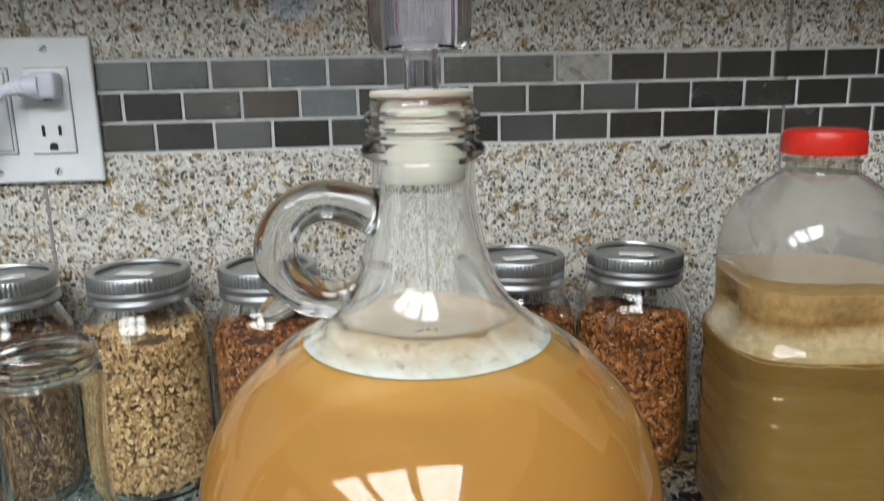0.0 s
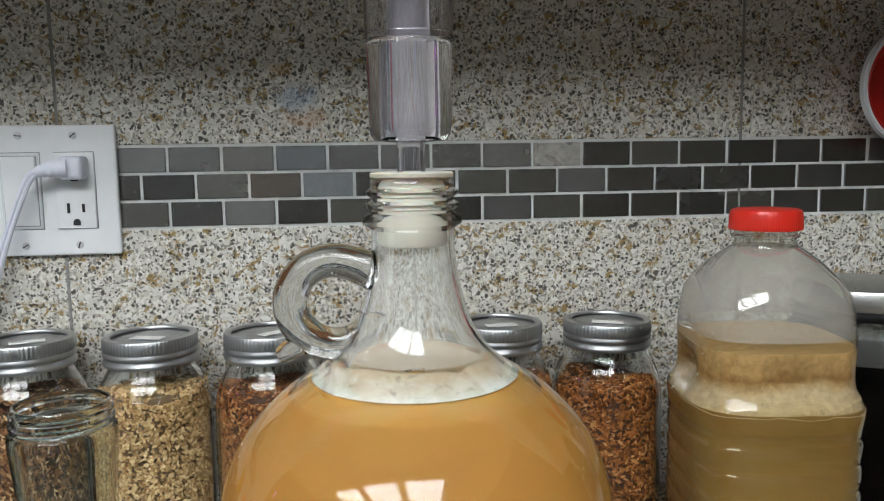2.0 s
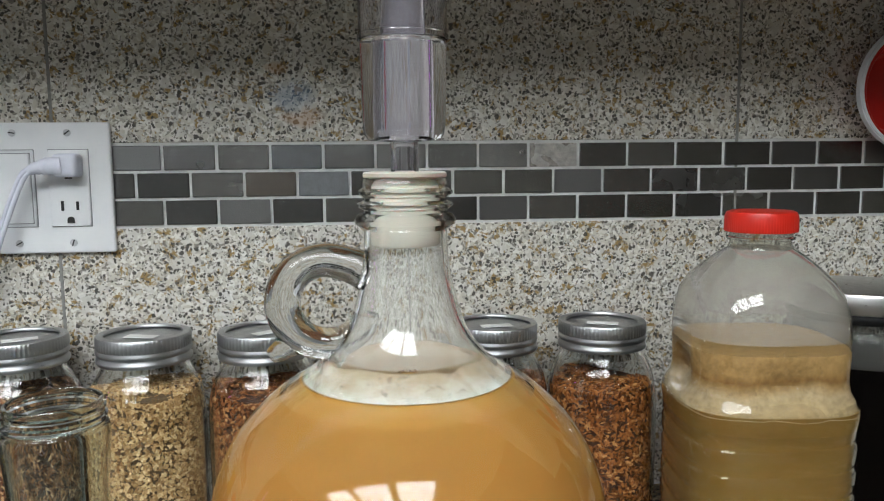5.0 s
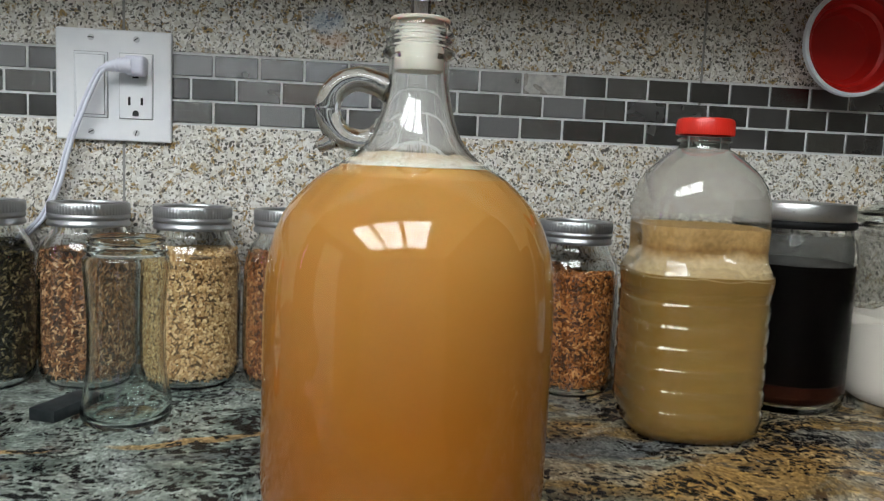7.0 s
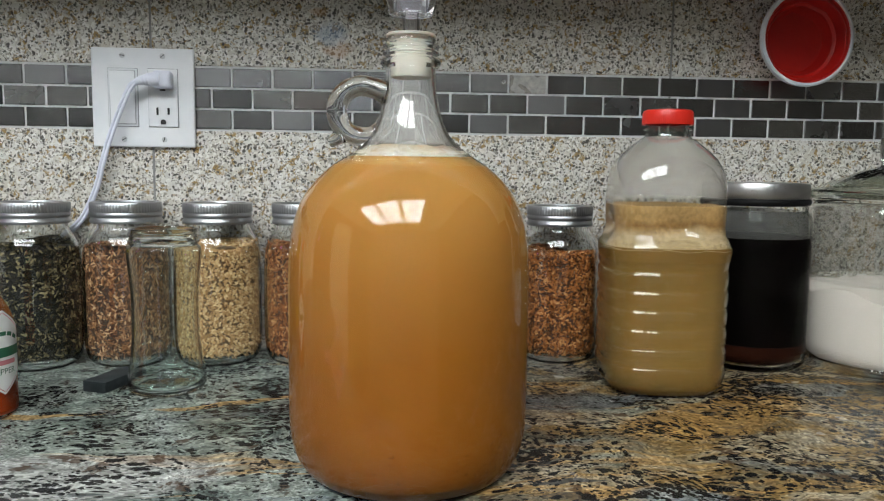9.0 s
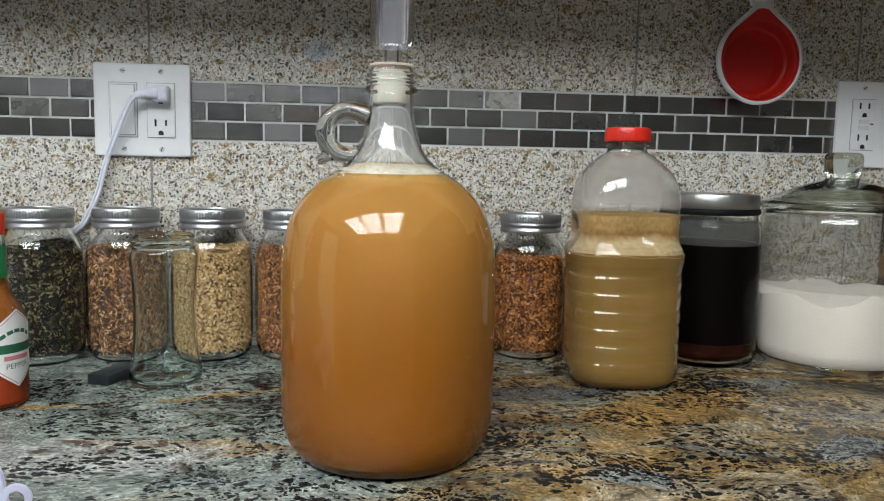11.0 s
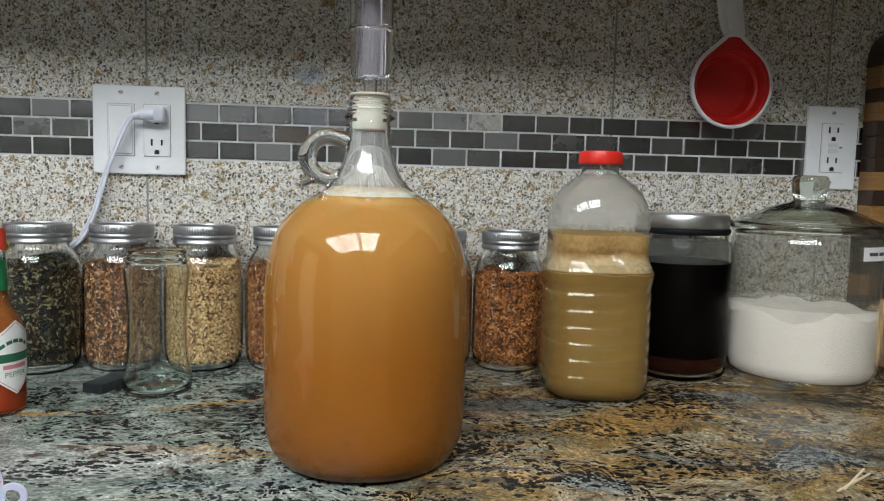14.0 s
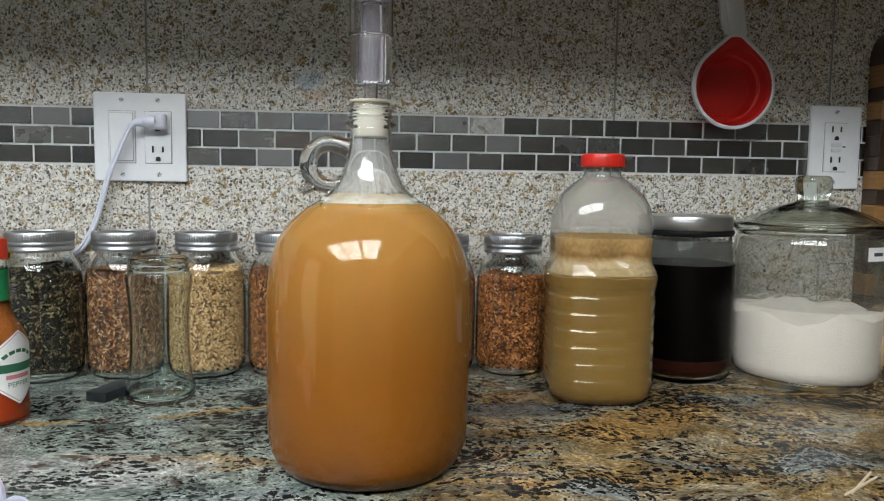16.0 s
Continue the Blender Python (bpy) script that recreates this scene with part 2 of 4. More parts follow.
M_WALL = granite_tile()
M_COUNTER = counter_granite()
M_GROUT = mottled("grout", (0.56, 0.57, 0.56), (0.68, 0.69, 0.67), 90, 0.85, 0.2)
M_MOSAIC = mosaic("mosaic_glaze", (0.002, 0.0019, 0.0014), (0.055, 0.052, 0.042))
M_MOSAIC_PALE = mosaic("mosaic_glaze_pale", (0.25, 0.235, 0.205), (0.32, 0.30, 0.265))
# blue and rust: a coloured reflection put into the tile colour
M_MOSAIC_BLUE_SHEEN = mosaic("mosaic_blue_sheen", (0.045, 0.052, 0.060), (0.055, 0.066, 0.080))
M_MOSAIC_RUST_SHEEN = mosaic("mosaic_rust_sheen", (0.060, 0.047, 0.036), (0.085, 0.062, 0.044))
M_PAINT = mottled("wall_paint", (0.055, 0.055, 0.053), (0.072, 0.072, 0.07), 3, 0.8)
M_PAINT_PALE = mottled("pale_wall_paint", (0.155, 0.155, 0.148), (0.18, 0.18, 0.172), 3, 0.8)
M_PAINT_DARK = mottled("dark_wall_paint", (0.045, 0.036, 0.028), (0.06, 0.05, 0.04), 3, 0.7)
M_CEILING = mottled("ceiling_paint", (0.34, 0.34, 0.33), (0.39, 0.39, 0.38), 4, 0.9, 0.1)
M_FLOOR = wood("floor_boards", (0.07, 0.042, 0.022), (0.12, 0.075, 0.042), (8, 1.5, 1))
M_CABINET = mottled("cabinet_paint", (0.58, 0.58, 0.54), (0.64, 0.64, 0.60), 6, 0.5)
M_WHITE = mottled("white_plastic", (0.74, 0.76, 0.78), (0.80, 0.81, 0.82), 30, 0.28)
M_WHITE_DEEP = material("white_plastic_inset", (0.68, 0.70, 0.72), 0.32)
M_SLOT = material("slot_black", (0.01, 0.01, 0.01), 0.6)
M_SCREW = material("screw_paint", (0.55, 0.56, 0.57), 0.4, 0.2)
M_GAP = material("plate_gap", (0.22, 0.23, 0.24), 0.7)
M_CORD = mottled("cord_vinyl", (0.66, 0.68, 0.78), (0.74, 0.76, 0.84), 60, 0.38)
M_GLASS = glass("clear_glass", (0.97, 0.985, 0.975))
M_GLASS_THIN = glass("thin_clear_glass", (0.97, 0.98, 0.97), 1.13)
M_GLASS_GREEN = glass("faintly_green_glass", (0.93, 0.975, 0.95))
M_GLASS_THICK = glass("thick_glass", (0.83, 0.83, 0.812))
M_GLASS_LID = glass("greenish_thick_glass", (0.72, 0.75, 0.68))
M_PET = glass("hazy_plastic", (0.86, 0.85, 0.82), 1.46, 0.03)
M_CLEAR = glass("clear_plastic", (0.97, 0.96, 0.985), 1.42)
M_MILKY = material("milky_plastic", (0.72, 0.71, 0.80), 0.2, Alpha=0.035)
M_MIST = mottled("mist_on_glass", (0.60, 0.58, 0.55), (0.74, 0.72, 0.69), 240, 0.8, Alpha=0.19)
M_WATER = glass("water", (1, 1, 1), 1.33)
M_TIN = brushed("zinc_band", (0.47, 0.48, 0.49), 0.36)
M_TIN_LID = brushed("tin_lid", (0.42, 0.43, 0.44), 0.38)
M_STEEL = brushed("brushed_steel", (0.55, 0.55, 0.54), 0.36)
M_PAPER = mottled("paper", (0.76, 0.76, 0.74), (0.83, 0.83, 0.81), 120, 0.8)
M_INK = material("print_black", (0.05, 0.05, 0.06), 0.7)
M_INK_GREEN = material("print_green", (0.02, 0.12, 0.06), 0.6)
M_INK_PINK = material("print_pink", (0.62, 0.22, 0.24), 0.7)
M_BUNG = mottled("cream_silicone", (0.46, 0.43, 0.36), (0.53, 0.505, 0.43), 70, 0.5, Subsurface_Weight=0.15)
def graded_cider():
    """Cloudy, paler above and more amber below: the light's falloff put into the colour."""
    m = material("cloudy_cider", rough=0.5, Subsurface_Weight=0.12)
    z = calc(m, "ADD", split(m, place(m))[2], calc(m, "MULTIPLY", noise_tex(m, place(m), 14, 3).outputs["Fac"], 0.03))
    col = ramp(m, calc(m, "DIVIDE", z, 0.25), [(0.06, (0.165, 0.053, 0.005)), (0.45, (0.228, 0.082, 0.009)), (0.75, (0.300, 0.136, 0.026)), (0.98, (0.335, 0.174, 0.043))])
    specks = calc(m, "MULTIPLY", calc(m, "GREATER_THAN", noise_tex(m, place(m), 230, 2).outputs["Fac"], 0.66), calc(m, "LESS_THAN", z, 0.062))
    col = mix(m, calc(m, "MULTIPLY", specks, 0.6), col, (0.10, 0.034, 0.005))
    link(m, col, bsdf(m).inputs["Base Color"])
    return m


M_CIDER = graded_cider()
def thin_foam():
    """White where it piles against the glass, thinning to a tan skin further in, with brown bubbles."""
    m = material("white_foam", rough=0.8, Subsurface_Weight=0.2)
    x, y, z = split(m, place(m, use="Object"))
    far = calc(m, "SQRT", calc(m, "ADD", calc(m, "MULTIPLY", x, x), calc(m, "MULTIPLY", y, y)))
    n = noise_tex(m, place(m), 95, 4, 0.65).outputs["Fac"]
    far = calc(m, "ADD", far, calc(m, "MULTIPLY", calc(m, "SUBTRACT", n, 0.5), 0.020))
    col = ramp(m, calc(m, "DIVIDE", far, 0.05), [(0.40, (0.22, 0.14, 0.068)), (0.68, (0.33, 0.255, 0.17)), (0.84, (0.46, 0.42, 0.36)), (0.96, (0.60, 0.57, 0.52))])
    spots = ramp(m, noise_tex(m, place(m), 260, 2).outputs["Fac"], [(0.30, 0.62), (0.42, 1.0)])
    link(m, mix(m, 0.9, col, spots, "MULTIPLY"), bsdf(m).inputs["Base Color"])
    bump(m, n, 0.5, 0.001)
    return m


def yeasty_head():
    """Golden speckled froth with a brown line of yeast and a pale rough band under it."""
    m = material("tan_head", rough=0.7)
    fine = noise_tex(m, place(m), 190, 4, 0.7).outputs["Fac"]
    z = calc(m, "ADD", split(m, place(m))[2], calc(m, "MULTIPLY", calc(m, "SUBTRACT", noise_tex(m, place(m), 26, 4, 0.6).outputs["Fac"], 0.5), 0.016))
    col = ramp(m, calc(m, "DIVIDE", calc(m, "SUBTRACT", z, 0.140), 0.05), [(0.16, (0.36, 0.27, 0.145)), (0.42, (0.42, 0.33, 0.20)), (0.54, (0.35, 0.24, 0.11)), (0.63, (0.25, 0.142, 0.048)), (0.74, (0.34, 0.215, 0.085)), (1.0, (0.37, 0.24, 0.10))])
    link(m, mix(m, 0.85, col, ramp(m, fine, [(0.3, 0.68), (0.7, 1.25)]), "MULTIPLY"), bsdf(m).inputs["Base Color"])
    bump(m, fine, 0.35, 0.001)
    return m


M_FOAM = thin_foam()
M_BREW = mottled("cloudy_tan_brew", (0.172, 0.101, 0.026), (0.200, 0.120, 0.033), 12, 0.5, Subsurface_Weight=0.15)
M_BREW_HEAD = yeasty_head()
M_RED_CAP = mottled("red_plastic", (0.62, 0.022, 0.012), (0.72, 0.03, 0.016), 40, 0.33)
M_DARK_BREW = mottled("black_brew", (0.0008, 0.0005, 0.0004), (0.0016, 0.001, 0.0008), 20, 0.4)
M_DREGS = mottled("reddish_dregs", (0.012, 0.003, 0.0015), (0.020, 0.005, 0.002), 30, 0.5)
M_RUBBER = material("black_rubber", (0.006, 0.006, 0.006), 0.6, Specular_IOR_Level=0.15)
M_DUST = mottled("dusty_film", (0.04, 0.037, 0.030), (0.14, 0.13, 0.105), 130, 0.9, Alpha=0.22)
M_DARK_FILM = mottled("dark_film", (0.016, 0.016, 0.014), (0.06, 0.058, 0.05), 160, 0.7, Alpha=0.55)
M_HAZE = mottled("haze_in_bottle", (0.34, 0.33, 0.30), (0.44, 0.425, 0.40), 150, 0.8, Alpha=0.40)
# tinted dark to draw the contact line under the jug
M_CONTACT_DARK = glass("contact_dark_glass", (0.10, 0.075, 0.04))
M_JOINT = mottled("joint_mortar", (0.20, 0.20, 0.185), (0.30, 0.295, 0.28), 120, 0.9, 0.3)
M_SLATE = mottled("dark_slate", (0.016, 0.020, 0.021), (0.032, 0.038, 0.040), 70, 0.62, 0.15)
M_SUGAR = mottled("cane_sugar", (0.60, 0.55, 0.48), (0.72, 0.67, 0.60), 420, 0.9, 0.9)
M_MEAL = mottled("tan_meal", (0.42, 0.27, 0.13), (0.58, 0.40, 0.22), 500, 0.9, 0.5)
M_SILICONE_RED = mottled("red_silicone", (0.45, 0.011, 0.007), (0.51, 0.015, 0.010), 25, 0.4)
M_CUP_WHITE = mottled("grey_white_plastic", (0.62, 0.65, 0.68), (0.70, 0.72, 0.74), 25, 0.35)
M_HOOK = material("hook_metal", (0.04, 0.04, 0.045), 0.4, 1.0)
M_MAPLE = wood("maple", (0.19, 0.092, 0.026), (0.30, 0.16, 0.052))
M_WALNUT = wood("walnut", (0.018, 0.010, 0.006), (0.05, 0.026, 0.014))
M_SAUCE = mottled("pepper_sauce", (0.24, 0.027, 0.0045), (0.29, 0.038, 0.006), 25, 0.5)
M_SAUCE_FILM = mottled("sauce_film", (0.20, 0.064, 0.013), (0.25, 0.088, 0.020), 35, 0.5)
M_FOIL = mottled("green_foil", (0.01, 0.16, 0.055), (0.015, 0.22, 0.08), 60, 0.35)
M_CAP_RED = mottled("red_bottle_cap", (0.62, 0.035, 0.015), (0.70, 0.05, 0.02), 50, 0.4)
M_OIL = material("yellow_oil", (0.58, 0.40, 0.02), 0.1, Transmission_Weight=0.55)
M_LABEL_BLACK = material("black_label", (0.015, 0.015, 0.017), 0.45)
M_LILAC = mottled("lilac_plastic", (0.55, 0.50, 0.66), (0.62, 0.57, 0.73), 30, 0.35, Subsurface_Weight=0.3)
M_PICK = wood("birch_pick", (0.66, 0.52, 0.34), (0.78, 0.66, 0.48), (30, 30, 30))
bsdf(M_SLATE).inputs["Specular IOR Level"].default_value = 0.15
for m in (M_CIDER, M_BREW, M_BREW_HEAD, M_DARK_BREW, M_DREGS, M_SAUCE, M_SAUCE_FILM):
    bsdf(m).inputs["Specular IOR Level"].default_value = 0.05
M_GLOW = material("lit_diffuser", (0.9, 0.9, 0.9), 0.6)
bsdf(M_GLOW).inputs["Emission Color"].default_value = (0.95, 1.0, 1.03, 1)
bsdf(M_GLOW).inputs["Emission Strength"].default_value = LAMP

M_PURPLE = material("lit_purple_tube", (0.6, 0.2, 0.7), 0.5)
bsdf(M_PURPLE).inputs["Emission Color"].default_value = (0.80, 0.10, 1.0, 1)
bsdf(M_PURPLE).inputs["Emission Strength"].default_value = 3.2


# ---------------------------------------------------------------- mesh helpers
def finish(name, bm, mat, parent=None, label="", smooth=True, angle=40):
    bmesh.ops.recalc_face_normals(bm, faces=bm.faces)
    me = bpy.data.meshes.new(name)
    bm.to_mesh(me)
    bm.free()
    me.materials.append(mat)
    if smooth:
        me.shade_smooth()
        me.set_sharp_from_angle(angle=radians(angle))
    ob = new(name, me)
    if parent:
        ob.parent = parent
    if label:
        ob["label"] = label
    return ob


part = finish


def empty(name, x, y, z, label, category, group="", turn=0.0):
    ob = new(name)
    ob.matrix_basis = pose(x, y, z, 0, 0, turn)
    ob.empty_display_size = 0.02
    return tagged(ob, label, category, group)


def clear(ob):
    """Lets light through a thin clear wall."""
    ob.visible_shadow = False
    return ob


def lathe(profile, seg=64, shape=None, bm=None, loop=False):
    """Turns (radius, height) pairs about z. shape(angle, r, z) -> radius. Ends of zero radius close."""
    bm = bm or bmesh.new()
    rings = []
    for r, z in profile:
        if r < 1e-6:
            rings.append([bm.verts.new((0, 0, z))])
            continue
        ring = []
        for k in range(seg):
            a = 2 * math.pi * k / seg
            q = shape(a, r, z) if shape else r
            ring.append(bm.verts.new((q * math.cos(a), q * math.sin(a), z)))
        rings.append(ring)
    pairs = list(zip(rings, rings[1:])) + ([(rings[-1], rings[0])] if loop else [])
    for lo, hi in pairs:
        for k in range(seg):
            j = (k + 1) % seg
            if len(lo) == 1 and len(hi) == 1:
                continue
            if len(lo) == 1:
                bm.faces.new((lo[0], hi[j], hi[k]))
            elif len(hi) == 1:
                bm.faces.new((lo[k], lo[j], hi[0]))
            else:
                bm.faces.new((lo[k], lo[j], hi[j], hi[k]))
    return bm


def curve_points(pts, n):
    """A smooth run of n points through pts (Catmull-Rom)."""
    p = [Vector(q) for q in pts]
    p = [2 * p[0] - p[1]] + p + [2 * p[-1] - p[-2]]
    out = []
    spans = len(p) - 3
    for i in range(n):
        u = i / (n - 1) * spans
        k = min(int(u), spans - 1)
        t = u - k
        a, b, c, d = p[k:k + 4]
        out.append(0.5 * ((2 * b) + (c - a) * t + (2 * a - 5 * b + 4 * c - d) * t * t + (3 * b - a - 3 * c + d) * t ** 3))
    return out


def smooth_profile(pts, n):
    return [(v.x, v.y) for v in curve_points([(r, z, 0) for r, z in pts], n)]


def tube(pts, radius, seg=12, n=24, bm=None, flat=1.0, axis=(0, 1, 0)):
    """A rounded rod along a smooth run of points; radius may be a list along it."""
    bm = bm or bmesh.new()
    line = curve_points(pts, n)
    up = Vector(axis)
    rings = []
    for i, c in enumerate(line):
        d = (line[min(i + 1, n - 1)] - line[max(i - 1, 0)]).normalized()
        s = d.cross(up)
        s = s.normalized() if s.length > 1e-5 else Vector((1, 0, 0))
        w = s.cross(d).normalized()
        if isinstance(radius, (list, tuple)):
            u = i / (n - 1) * (len(radius) - 1)
            k = min(int(u), len(radius) - 2)
            r = radius[k] + (radius[k + 1] - radius[k]) * (u - k)
        else:
            r = radius
        rings.append([bm.verts.new(c + s * (r * math.cos(2 * math.pi * k / seg)) + w * (r * flat * math.sin(2 * math.pi * k / seg))) for k in range(seg)])
    for lo, hi in zip(rings, rings[1:]):
        for k in range(seg):
            j = (k + 1) % seg
            bm.faces.new((lo[k], lo[j], hi[j], hi[k]))
    bm.faces.new(rings[0][::-1])
    bm.faces.new(rings[-1])
    return bm


def block(sx, sy, sz, at=(0, 0, 0), bevel=0.0, segs=2, turn=None, bm=None):
    """A box with rounded edges, centred at a place."""
    tmp = bmesh.new()
    bmesh.ops.create_cube(tmp, size=1.0)
    bmesh.ops.scale(tmp, vec=(sx, sy, sz), verts=tmp.verts)
    if bevel:
        bmesh.ops.bevel(tmp, geom=list(tmp.edges), offset=bevel, segments=segs, profile=0.6, affect="EDGES")
    if turn is not None:
        bmesh.ops.rotate(tmp, cent=(0, 0, 0), matrix=turn, verts=tmp.verts)
    bmesh.ops.translate(tmp, vec=at, verts=tmp.verts)
    if bm is None:
        return tmp
    me = bpy.data.meshes.new("tmp")
    tmp.to_mesh(me)
    tmp.free()
    bm.from_mesh(me)
    bpy.data.meshes.remove(me)
    return bm


def slab(outline, thick, bevel=0.0):
    """A flat shape in x and z, drawn out along y towards -y from y = 0."""
    bm = bmesh.new()
    f = bm.faces.new([bm.verts.new((x, 0, z)) for x, z in outline])
    out = bmesh.ops.extrude_face_region(bm, geom=[f])
    vs = [v for v in out["geom"] if isinstance(v, bmesh.types.BMVert)]
    bmesh.ops.translate(bm, vec=(0, -thick, 0), verts=vs)
    if bevel:
        es = [e for e in bm.edges if all(v.co.y < -thick + 1e-6 for v in e.verts)]
        bmesh.ops.bevel(bm, geom=es, offset=bevel, segments=3, profile=0.6, affect="EDGES")
    return bm


def structure(name, bm, mat, label, category="", smooth=False):
    ob = finish(name, bm, mat, None, "", smooth)
    return tagged(ob, label, category or name.split("_")[0], "", "structure")


def bent(points_faces, radius, azimuth, height, lift):
    """Lays a flat mesh (verts in x along the arc and z, faces) round an upright cylinder."""
    verts, faces = points_faces
    bm = bmesh.new()
    vs = []
    for x, z in verts:
        a = azimuth + x / radius
        r = radius + lift
        vs.append(bm.verts.new((r * math.sin(a), -r * math.cos(a), height + z)))
    for f in faces:
        bm.faces.new([vs[k] for k in f])
    return bm


def grid_patch(w, h, nx, nz, inside=None):
    verts = [(-w / 2 + w * i / nx, -h / 2 + h * j / nz) for j in range(nz + 1) for i in range(nx + 1)]
    faces = [(j * (nx + 1) + i, j * (nx + 1) + i + 1, (j + 1) * (nx + 1) + i + 1, (j + 1) * (nx + 1) + i) for j in range(nz) for i in range(nx)]
    if inside:
        verts = [inside(x, z) for x, z in verts]
    return verts, faces


def letters(text, size):
    """The flat outline mesh of a word in the built-in font, centred: (verts, faces)."""
    cu = bpy.data.curves.new("word", "FONT")
    cu.body, cu.size, cu.align_x, cu.align_y = text, size, "CENTER", "CENTER"
    ob = bpy.data.objects.new("word", cu)
    me = bpy.data.meshes.new_from_object(ob)
    got = [(v.co.x, v.co.y) for v in me.vertices], [tuple(p.vertices) for p in me.polygons]
    bpy.data.objects.remove(ob)
    bpy.data.meshes.remove(me)
    bpy.data.curves.remove(cu)
    return got


# ---------------------------------------------------------------- the room
CEIL, FLOOR = 1.53, -0.91
X0, X1, Y0 = -2.3, 1.35, -3.3
wall = structure("wall_north", block(X1 - X0, 0.12, CEIL - FLOOR, ((X0 + X1) / 2, 0.0615, (CEIL + FLOOR) / 2)), M_GROUT, "grey grouted kitchen wall behind the counter", "wall")
# unseen walls: pale behind, dark at the right, for what the tiles mirror
structure("wall_south", block(X1 - X0, 0.12, CEIL - FLOOR, ((X0 + X1) / 2, Y0 - 0.06, (CEIL + FLOOR) / 2)), M_PAINT_PALE, "plain grey painted kitchen wall", "wall")
structure("wall_west", block(0.12, -Y0, CEIL - FLOOR, (X0 - 0.06, Y0 / 2, (CEIL + FLOOR) / 2)), M_PAINT, "plain dark grey painted kitchen wall", "wall")
structure("wall_east", block(0.12, -Y0, CEIL - FLOOR, (X1 + 0.06, Y0 / 2, (CEIL + FLOOR) / 2)), M_PAINT_DARK, "unseen dark wall, added to close the room", "wall")
structure("floor", block(X1 - X0, -Y0, 0.1, ((X0 + X1) / 2, Y0 / 2, FLOOR - 0.05)), M_FLOOR, "brown wooden kitchen floor", "floor")
structure("ceiling", block(X1 - X0, -Y0, 0.1, ((X0 + X1) / 2, Y0 / 2, CEIL + 0.05)), M_CEILING, "plain white painted ceiling", "ceiling")
structure("countertop", block(2.75, 0.645, 0.032, (-0.03, -0.3225, -0.016), 0.006, 3), M_COUNTER, "polished grey, gold and blue granite kitchen countertop", "countertop", True)

# unseen door, added as a pale upright for the jug to mirror
door = structure("door_1", block(0.035, 0.80, 2.02, (X0 + 0.019, -1.36, FLOOR + 1.014), 0.003), M_CABINET, "unseen white door, added for pale streaks in the jug", "door")
for y, z, sy, sz in ((-0.925, FLOOR + 1.03, 0.06, 2.06), (-1.795, FLOOR + 1.03, 0.06, 2.06), (-1.36, FLOOR + 2.09, 0.93, 0.06)):
    part("casing", block(0.022, sy, sz, (X0 + 0.0115, y, z), 0.003), M_CABINET, door)

base = empty("base_cabinet", -0.03, -0.31, FLOOR, "plain painted base cabinet under the granite counter", "cabinet")
part("body", block(2.7, 0.58, 0.876, (0, 0.0, 0.438), 0.003), M_CABINET, base)
upper = empty("upper_cabinet", 0.395, -0.1545, 0.542, "plain painted wall cabinet hanging over the counter", "cabinet")
part("body", block(1.89, 0.305, 0.78, (0, 0, 0.39), 0.003), M_CABINET, upper)
# unseen rail, added to darken the upper right of the wall
part("light_rail", block(0.95, 0.019, 0.026, (0.45, -0.142, -0.0132), 0.002), M_CABINET, upper, "added rail that shades the upper right wall")

lamp = empty("ceiling_light", -0.55, -1.86, CEIL, "lit fluorescent ceiling light box with three diffuser panels", "ceiling light")
bm = bmesh.new()
for sx, sy, at in ((2.02, 0.05, (0, 0.64, -0.03)), (2.02, 0.05, (0, -0.64, -0.03)), (0.05, 1.23, (-0.985, 0, -0.03)), (0.05, 1.23, (0.985, 0, -0.03)), (0.11, 1.23, (-0.323, 0, -0.03)), (0.11, 1.23, (0.323, 0, -0.03))):
    block(sx, sy, 0.06, at, 0.004, bm=bm)
part("frame", bm, M_CABINET, lamp)
for k in (-1, 0, 1):
    part("diffuser", block(0.535, 1.22, 0.006, (0.646 * k, 0, -0.035)), M_GLOW, lamp, "glowing white diffuser panel")

purple = empty("grow_light", -0.98, -0.34, 0.0, "slim purple-lit plant lamp standing on the granite counter", "lamp")
part("foot", lathe([(0.0, 0.0), (0.042, 0.0), (0.045, 0.002), (0.045, 0.008), (0.041, 0.011), (0.0, 0.011)], 40), M_LABEL_BLACK, purple)
part("post", lathe([(0.0, 0.0112), (0.006, 0.0112), (0.006, 0.52), (0.0, 0.52)], 20), M_LABEL_BLACK, purple)
part("tube", lathe([(0.0, 0.22), (0.0035, 0.221), (0.0042, 0.225), (0.0042, 0.485), (0.0035, 0.489), (0.0, 0.49)], 20), M_PURPLE, purple, "glowing purple light tube").location = (0.0110, 0, 0)

# ---------------------------------------------------------------- the jug of cider
JX, JY = 0.050, -0.388
jug = empty("glass_jug", JX, JY, 0, "large clear glass jug with a ring handle on the granite", "jug")
outer = smooth_profile([(0.066, 0.0), (0.0755, 0.0045), (0.0835, 0.017), (0.0872, 0.034), (0.0878, 0.06), (0.0878, 0.10), (0.0876, 0.145), (0.0862, 0.168), (0.0825, 0.188), (0.0735, 0.207), (0.0575, 0.2235), (0.0420, 0.2335), (0.0320, 0.2420), (0.0255, 0.2520), (0.0205, 0.2680), (0.0182, 0.2820), (0.0177, 0.2935)], 80)
